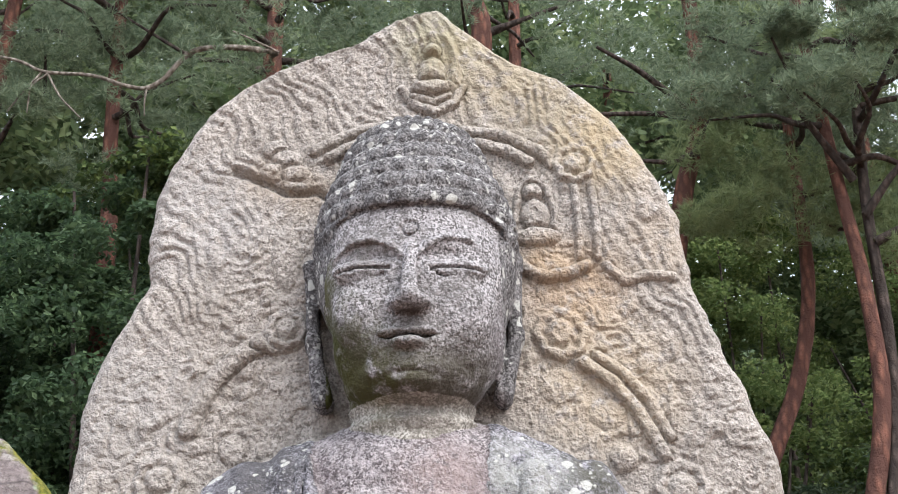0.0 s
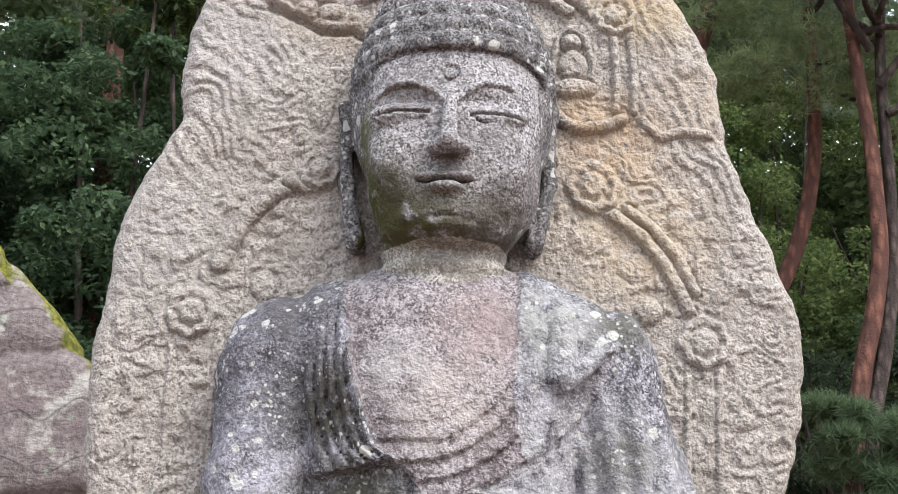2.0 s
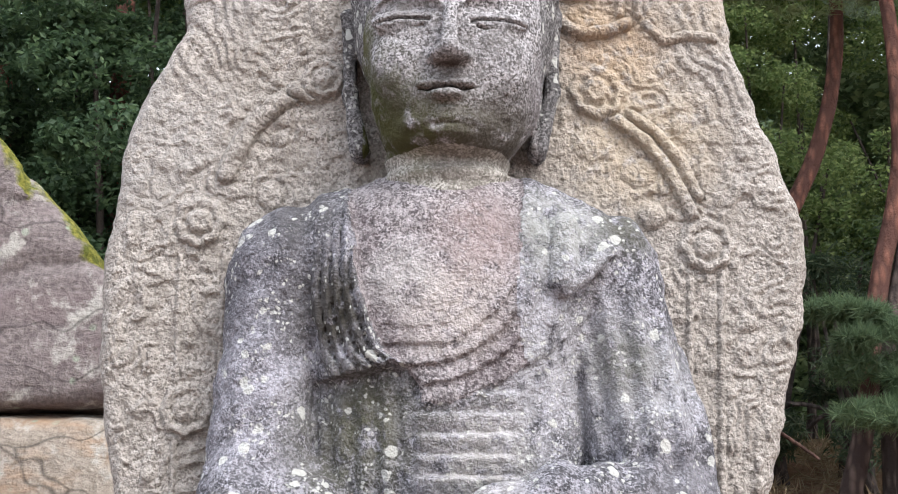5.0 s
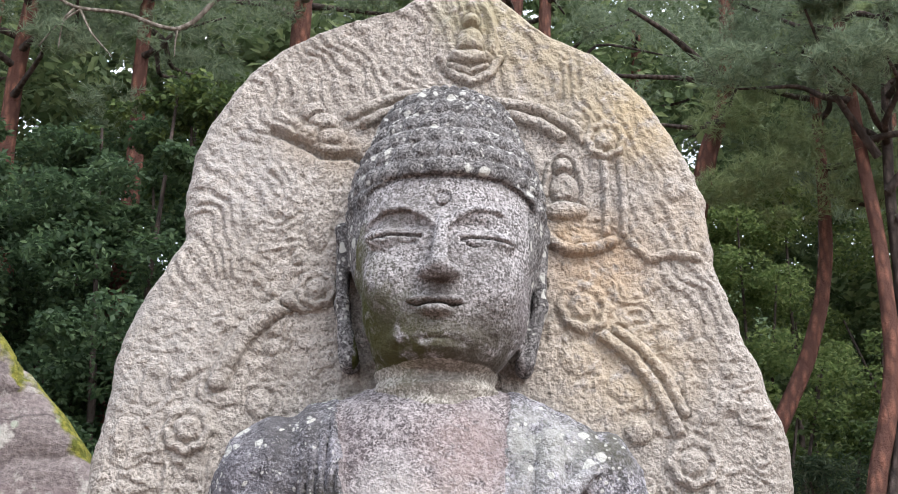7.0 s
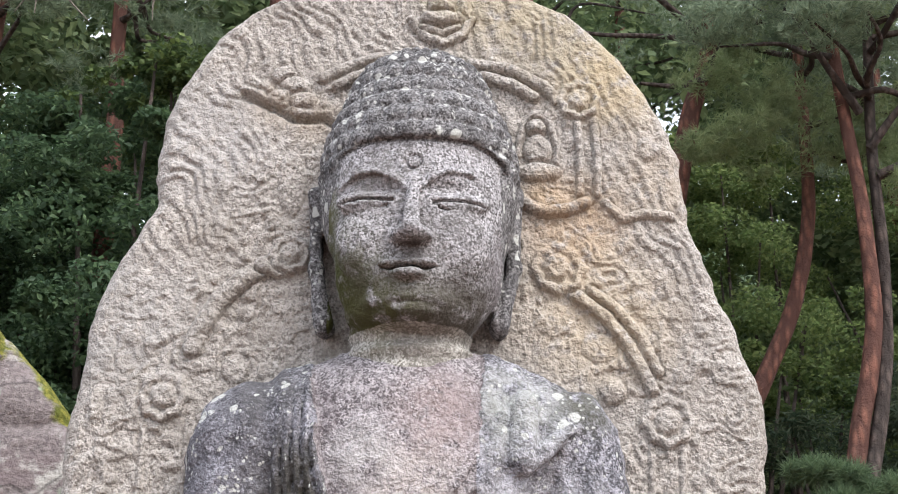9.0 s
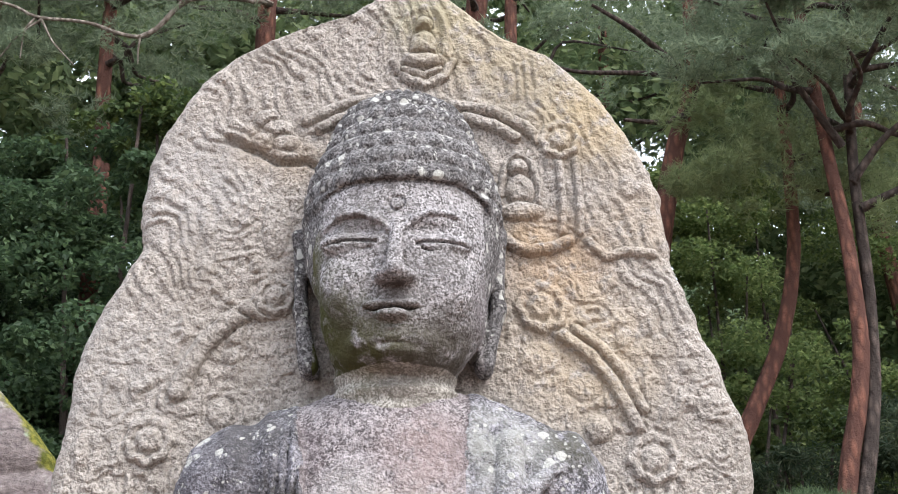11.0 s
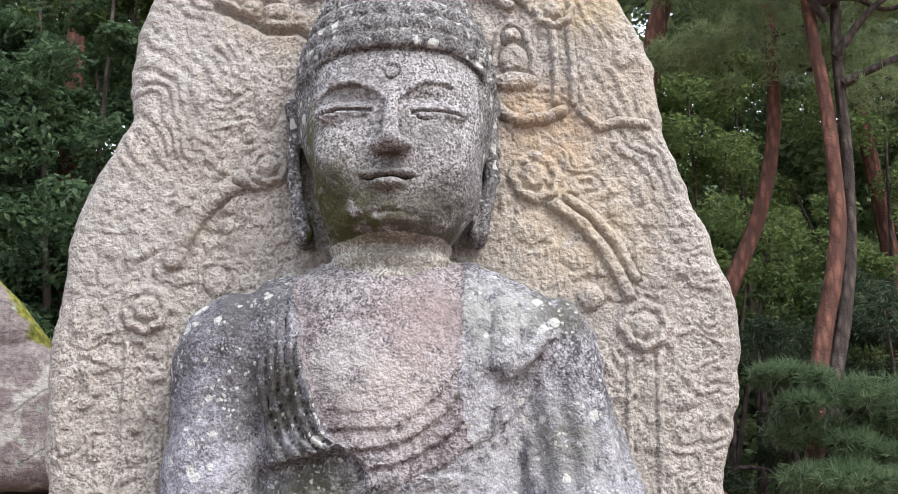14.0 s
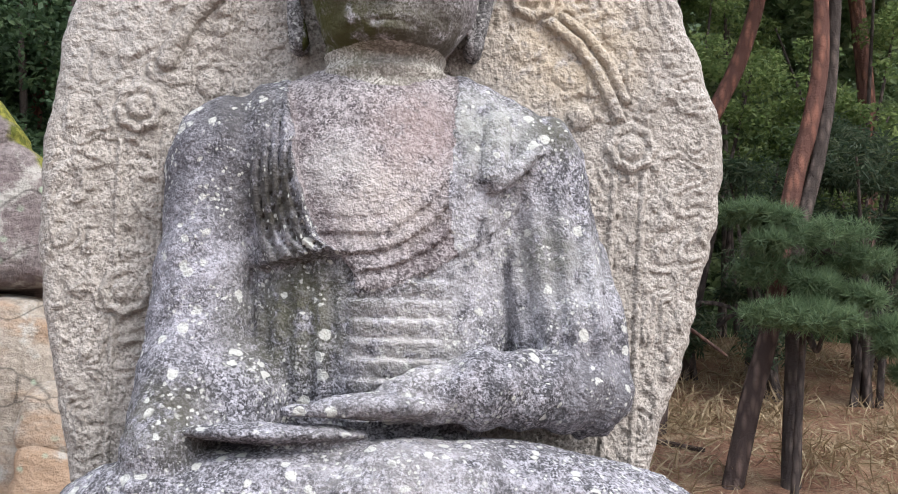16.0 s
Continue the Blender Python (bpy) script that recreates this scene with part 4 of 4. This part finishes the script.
tall = "tall red pine with bare reddish trunk and flat needle pads"
pine(tall, ((2.0, 9.0, 0), (2.4, 9, 4.5), (2.88, 9, 6.9), (3.0, 9, 7.4), (3.13, 9, 7.93), (3.33, 9, 8.40), (3.46, 9, 9.21), (3.5, 9, 12.5)), 0.15, 0.09, 8.2, 12.5, 9, 2.3, extra=((4.6, 8.6, 8.1, 0.6), (2.6, 8.8, 9.6, 0.6), (4.4, 8.4, 9.5, 0.8)), seed=11)
pine(tall, ((2.97, 8.5, 0), (3.22, 8.5, 3.8), (3.57, 8.5, 4.45), (3.90, 8.5, 5.09), (4.12, 8.5, 5.74), (4.24, 8.5, 6.36), (4.28, 8.5, 7.06), (4.32, 8.5, 9.5)), 0.11, 0.06, 7.0, 9.6, 7, 1.5, extra=((3.6, 8.0, 7.3, 0.6), (4.9, 8.0, 7.2, 0.55), (3.7, 7.8, 6.7, 0.6), (4.5, 7.7, 6.9, 0.6), (3.3, 8.2, 7.0, 0.5), (5.2, 7.6, 6.6, 0.6), (2.9, 7.4, 7.5, 0.42), (3.38, 7.4, 7.42, 0.5), (3.78, 7.3, 7.12, 0.5), (2.9, 7.5, 6.7, 0.36), (3.28, 7.4, 6.85, 0.42), (4.9, 7.3, 6.2, 0.5)), needles=soft_needles, seed=12)
pine(tall, ((3.30, 6.95, 0), (3.49, 6.9, 1.5), (3.69, 6.9, 2.14), (3.91, 7, 3.30), (4.0, 7, 3.69), (4.13, 7, 4.09), (4.26, 7, 4.72), (4.27, 7, 5.41), (4.30, 7.1, 6.1), (4.27, 7.2, 6.8), (4.2, 7.3, 9.5)), 0.105, 0.06, 6.9, 9.6, 8, 1.8, extra=((5.0, 6.8, 7.4, 0.6), (3.9, 6.8, 8.0, 0.6), (4.34, 7.2, 8.15, 0.5), (3.3, 7.4, 8.3, 0.6), (4.75, 7.2, 8.35, 0.5)), seed=13)
pine("tall grey-trunked pine leaning beside a redder one", ((3.85, 6.9, 0), (3.89, 6.9, 1.5), (3.92, 6.9, 2.14), (3.95, 6.95, 2.96), (4.11, 7, 3.42), (4.20, 7, 3.75), (4.35, 7.05, 4.38), (4.46, 7.1, 5.42), (4.50, 7.2, 6.6), (4.75, 7.3, 8.8)), 0.095, 0.05, 6.9, 9.0, 6, 1.6, bark=grey_bark, seed=14)
pine(tall, ((-3.75, 8.3, 0), (-3.5, 8, 5.5), (-3.51, 8, 7.36), (-3.58, 8, 7.97), (-3.6, 8, 11)), 0.12, 0.07, 8.3, 11, 9, 2.2, extra=((-3.9, 7.6, 8.9, 0.8), (-2.3, 7.8, 9.1, 0.6)), seed=15)
pine(tall, ((0.5, 9.2, 0), (0.5, 9, 8.0), (0.80, 9, 10.17), (0.64, 9, 10.72), (0.6, 9, 13)), 0.16, 0.12, 9.6, 13, 9, 2.4, extra=((1.9, 8.5, 9.8, 0.7), (-0.6, 8.8, 10.2, 0.7), (1.6, 8.6, 10.6, 0.7)), seed=16)
pine(tall, ((-1.8, 9.2, 0), (-1.95, 9, 6.5), (-1.92, 9, 9.87), (-1.9, 9, 10.3), (-1.8, 9, 13)), 0.15, 0.10, 9.4, 13, 9, 2.4, extra=((-2.6, 8.3, 10.2, 0.7), (-1.0, 8.5, 9.8, 0.6)), seed=17)
pine(tall, ((-4.9, 7.9, 0), (-4.67, 8, 5.29), (-4.96, 8, 6.81), (-5.0, 8, 8.5), (-4.8, 8, 11)), 0.13, 0.08, 7.8, 11, 9, 2.0, extra=((-4.6, 7.4, 8.8, 0.8), (-5.5, 7.6, 9.4, 0.8)), seed=18)
pine(tall, ((7.3, 8.8, 0), (7.1, 9, 5), (7.0, 9, 8), (6.6, 9, 12)), 0.14, 0.09, 6.5, 12, 10, 2.2, seed=19)
for k, (px, py) in enumerate(((-6.8, 11.5), (-3.0, 13.0), (1.6, 12.6), (8.4, 12.4), (7.6, 14.0), (-0.6, 15.0), (3.6, 16.0), (-8.5, 15.0))):
    pine("distant red pine among dense green woods", ((px, py, 0), (px + 0.2, py, 6), (px - 0.2, py, 10), (px, py, 15.5)), 0.16, 0.09, 7.5 + (k % 3), 15.5, 11, 2.6, per_pad=55, seed=30 + k)
# long bare boughs of the pines
pale_bark = bark_material("pale_dead_bark", (0.14, 0.12, 0.10), (0.34, 0.30, 0.26), 18.0)
bough = mesh_np("pine_bough", *tube(((-1.92, 9.0, 9.90), (-1.46, 6.5, 8.29), (-1.93, 6.5, 8.38), (-2.32, 6.5, 8.37), (-2.46, 6.5, 8.24), (-2.62, 6.5, 8.01), (-2.79, 6.5, 7.90), (-3.03, 6.5, 7.96), (-3.33, 6.5, 8.10), (-3.87, 6.5, 8.14), (-4.09, 6.5, 8.30), (-4.7, 6.6, 8.50)), np.linspace(0.035, 0.014, 12), 7, 5, 0.15), (pale_bark,))
tagged(bough, "long bare pale-grey pine bough reaching across dark foliage", "branch")
for pts in (((-3.87, 6.5, 8.14), (-4.02, 6.5, 7.95), (-4.17, 6.5, 7.70)), ((-3.80, 6.5, 8.13), (-3.97, 6.5, 8.0), (-3.97, 6.5, 7.68)), ((-3.80, 6.5, 8.12), (-3.66, 6.5, 7.85), (-3.42, 6.5, 7.59)), ((-1.46, 6.5, 8.29), (-1.70, 6.5, 8.44), (-1.94, 6.5, 8.57)), ((-2.79, 6.5, 7.90), (-2.80, 6.5, 7.75), (-2.79, 6.5, 7.60))):
    mesh_np("twig", *tube(pts, np.linspace(0.014, 0.006, len(pts)), 6, 7, 0.15), (pale_bark,), bough)
for pts in (((3.35, 8.9, 8.25), (2.9, 8.6, 7.95), (2.4, 8.4, 7.9)), ((3.3, 8.9, 8.8), (2.6, 8.5, 9.2), (2.1, 8.3, 9.4)), ((4.45, 7.1, 6.5), (4.75, 6.9, 6.9), (5.3, 6.8, 7.3)), ((4.4, 7.1, 6.9), (4.0, 6.9, 7.4), (3.7, 6.8, 7.9)), ((4.5, 7.1, 6.2), (5.0, 6.9, 6.4), (5.6, 6.8, 6.5))):
    tagged(mesh_np("pine_bough", *tube(pts, np.linspace(0.05, 0.02, len(pts)), 7, 6), (grey_bark,)), "dark crooked pine bough forking from a trunk", "branch")


def leafy(name, label, x, y, top, material, count, lumps, size, leaf, slim=0.5, low=0.5, seed=1, stems=3):
    """A broadleaf bush or tree: stems and a crown of many small leaves in uneven lumps."""
    global RNG
    RNG = np.random.default_rng(seed)
    g = float(ground_z(np.array([x]), np.array([y]))[0])
    ob = thing(name, label, "tree" if "tree" in name else "bush", at=(x, y, g))
    h = top - g
    centres = np.stack([RNG.normal(0, size * 0.55, lumps), RNG.normal(0, size * 0.40, lumps), h * (low + (1 - low) * RNG.uniform(0, 1, lumps) ** 0.9)], 1)
    radii = RNG.uniform(0.25, 0.60, (lumps, 1)) * np.array([1, 1, 0.7]) * size * 0.55
    for k in range(stems):
        c = centres[k]
        mesh_np("stem", *tube(((RNG.normal(0, 0.12), 0, -0.1), (c[0] * 0.3, c[1] * 0.3, h * 0.4), (c[0] * 0.8, c[1] * 0.8, c[2])), (0.05, 0.035, 0.015), 7, seed + k), (grey_bark,), ob)
    mesh_np("crown", *leaves(cloud(centres, radii, count), leaf, slim), (material,), ob, smooth=False)
    return ob


k = 0
for x, y, top, n, size in ((-3.1, 6.7, 6.9, 6500, 1.2), (-3.9, 6.9, 7.0, 6500, 1.2), (-2.0, 7.2, 5.6, 6500, 1.3), (-3.4, 7.3, 7.3, 9000, 1.5), (-4.5, 7.0, 6.2, 7500, 1.5), (-5.8, 7.6, 6.8, 7500, 1.6), (-1.1, 8.0, 5.4, 5000, 1.3), (-3.8, 6.2, 4.3, 6000, 1.2), (-2.3, 6.2, 3.6, 5500, 1.1), (-5.2, 9.2, 8.0, 6500, 1.8), (-2.6, 9.0, 7.3, 6500, 1.6), (-7.2, 8.4, 7.5, 6500, 1.8)):
    k += 1
    leafy("broadleaf_tree", "dense dark green broadleaf tree under the pines", x, y, top, dark_leaves, int(3.0 * n), 44, size, 0.078, 0.6, 0.10, 50 + k)
for x, y, top, n, size, lo in ((-3.0, 6.7, 7.35, 1600, 0.8, 0.90), (-2.2, 6.9, 7.55, 1300, 0.7, 0.92), (-3.1, 9.0, 8.2, 1500, 0.9, 0.86), (-2.0, 9.2, 8.6, 1200, 0.8, 0.88), (3.6, 11.5, 5.9, 3500, 1.2, 0.68), (4.8, 11.0, 5.2, 3000, 1.2, 0.6), (5.8, 12.0, 6.6, 3500, 1.4, 0.5), (3.0, 12.5, 7.2, 3000, 1.3, 0.6), (4.4, 12.8, 8.8, 5500, 1.5, 0.5), (6.6, 11.4, 6.0, 3000, 1.3, 0.5), (3.4, 13.2, 9.2, 6500, 1.6, 0.6), (5.2, 13.4, 9.6, 6500, 1.7, 0.6), (7.2, 13.2, 9.4, 6500, 1.8, 0.6), (4.0, 10.9, 6.3, 2500, 1.1, 0.7)):
    k += 1
    leafy("maple_tree", "young maple with yellow-green leaves, painted sunlit on taller trees at the right", x, y, top, sunlit_leaves if x > 2 and top > 5.5 else fresh_leaves, n, 14, size, 0.085, 0.6, lo, 50 + k)
for x, y, top, n, size in ((3.3, 10.2, 4.4, 6000, 1.2), (4.6, 9.8, 4.3, 7000, 1.3), (5.8, 9.6, 4.6, 7000, 1.3), (2.5, 11.0, 4.6, 5000, 1.2), (6.8, 10.5, 5.0, 6000, 1.4)):
    k += 1
    leafy("bamboo_thicket", "dusky thicket of slender dwarf bamboo with long narrow leaves", x, y, top, bamboo_leaves, n, 22, size, 0.15, 0.16, 0.2, 50 + k, 6)
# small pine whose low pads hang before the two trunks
pine("small bushy pine with soft green needle pads in a painted shaded tone", ((3.75, 6.55, 0), (3.85, 6.5, 2.2), (3.95, 6.5, 3.0)), 0.04, 0.02, 2.0, 3.0, 3, 0.5, per_pad=150, pads=1, bark=grey_bark, needles=low_needles,
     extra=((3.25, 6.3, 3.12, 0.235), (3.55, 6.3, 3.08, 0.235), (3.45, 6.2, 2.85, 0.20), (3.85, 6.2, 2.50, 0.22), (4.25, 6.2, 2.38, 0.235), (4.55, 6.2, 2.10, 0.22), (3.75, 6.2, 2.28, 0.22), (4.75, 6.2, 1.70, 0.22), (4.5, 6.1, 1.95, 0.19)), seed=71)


def far_woods():
    global RNG
    RNG = np.random.default_rng(5)
    n = 1000
    c = np.stack([RNG.uniform(-15, 15, n), RNG.uniform(13.5, 24, n), RNG.uniform(0.0, 1.0, n)], 1)
    top = np.where(c[:, 0] > 1.5, 13.0 + 1.5 * np.sin(c[:, 0] * 1.3), 15.5)
    near_left = c[:, 0] < -0.5
    c[:, 1] = np.where(near_left, c[:, 1] - 3.0, c[:, 1])
    c[:, 2] = ground_z(c[:, 0], c[:, 1]) + c[:, 2] * top
    r = RNG.uniform(0.6, 1.7, (n, 1)) * np.array([1.0, 0.8, 0.7])
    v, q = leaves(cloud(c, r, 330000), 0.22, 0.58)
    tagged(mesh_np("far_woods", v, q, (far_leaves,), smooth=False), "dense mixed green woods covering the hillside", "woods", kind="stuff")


far_woods()


def dry_grass():
    global RNG
    RNG = np.random.default_rng(9)
    n = 11000
    hub = np.stack([RNG.uniform(1.6, 7.0, 160), RNG.uniform(5.2, 12.5, 160)], 1)
    at = hub[RNG.integers(0, 160, n)] + RNG.normal(0, 0.22, (n, 2))
    base = np.stack([at[:, 0], at[:, 1], ground_z(at[:, 0], at[:, 1]) + 0.01], 1)
    v, q = leaves(base, 0.30, 0.05, -0.25)
    v[:, 2] = np.maximum(v[:, 2], ground_z(v[:, 0], v[:, 1]) + 0.008)
    tagged(mesh_np("dry_grass", v, q, (straw,), smooth=False), "pale dry grass and straw lying on brown soil", "grass", kind="stuff")


dry_grass()
for pts, r in ((((2.55, 8.0, 2.6), (2.95, 8.0, 2.35), (3.35, 8.0, 2.08), (3.6, 8.0, 1.9)), 0.03), (((2.3, 8.4, 1.28), (2.9, 8.2, 1.25), (3.3, 7.8, 1.02)), 0.05), (((2.4, 6.4, 0.72), (2.8, 6.3, 0.66), (3.1, 6.1, 0.55)), 0.035), (((4.3, 6.6, 0.82), (4.8, 6.2, 0.66), (5.2, 6.1, 0.6)), 0.03)):
    pts = [(x, y, max(z, float(ground_z(np.array([x]), np.array([y]))[0]) + 0.02) if z > 1.5 else float(ground_z(np.array([x]), np.array([y]))[0]) + 0.02) for x, y, z in pts]
    tagged(mesh_np("fallen_branch", *tube(pts, np.linspace(r, r * 0.5, len(pts)), 7, 8, 0.2), (red_bark,)), "fallen reddish-brown branch on the slope", "branch")
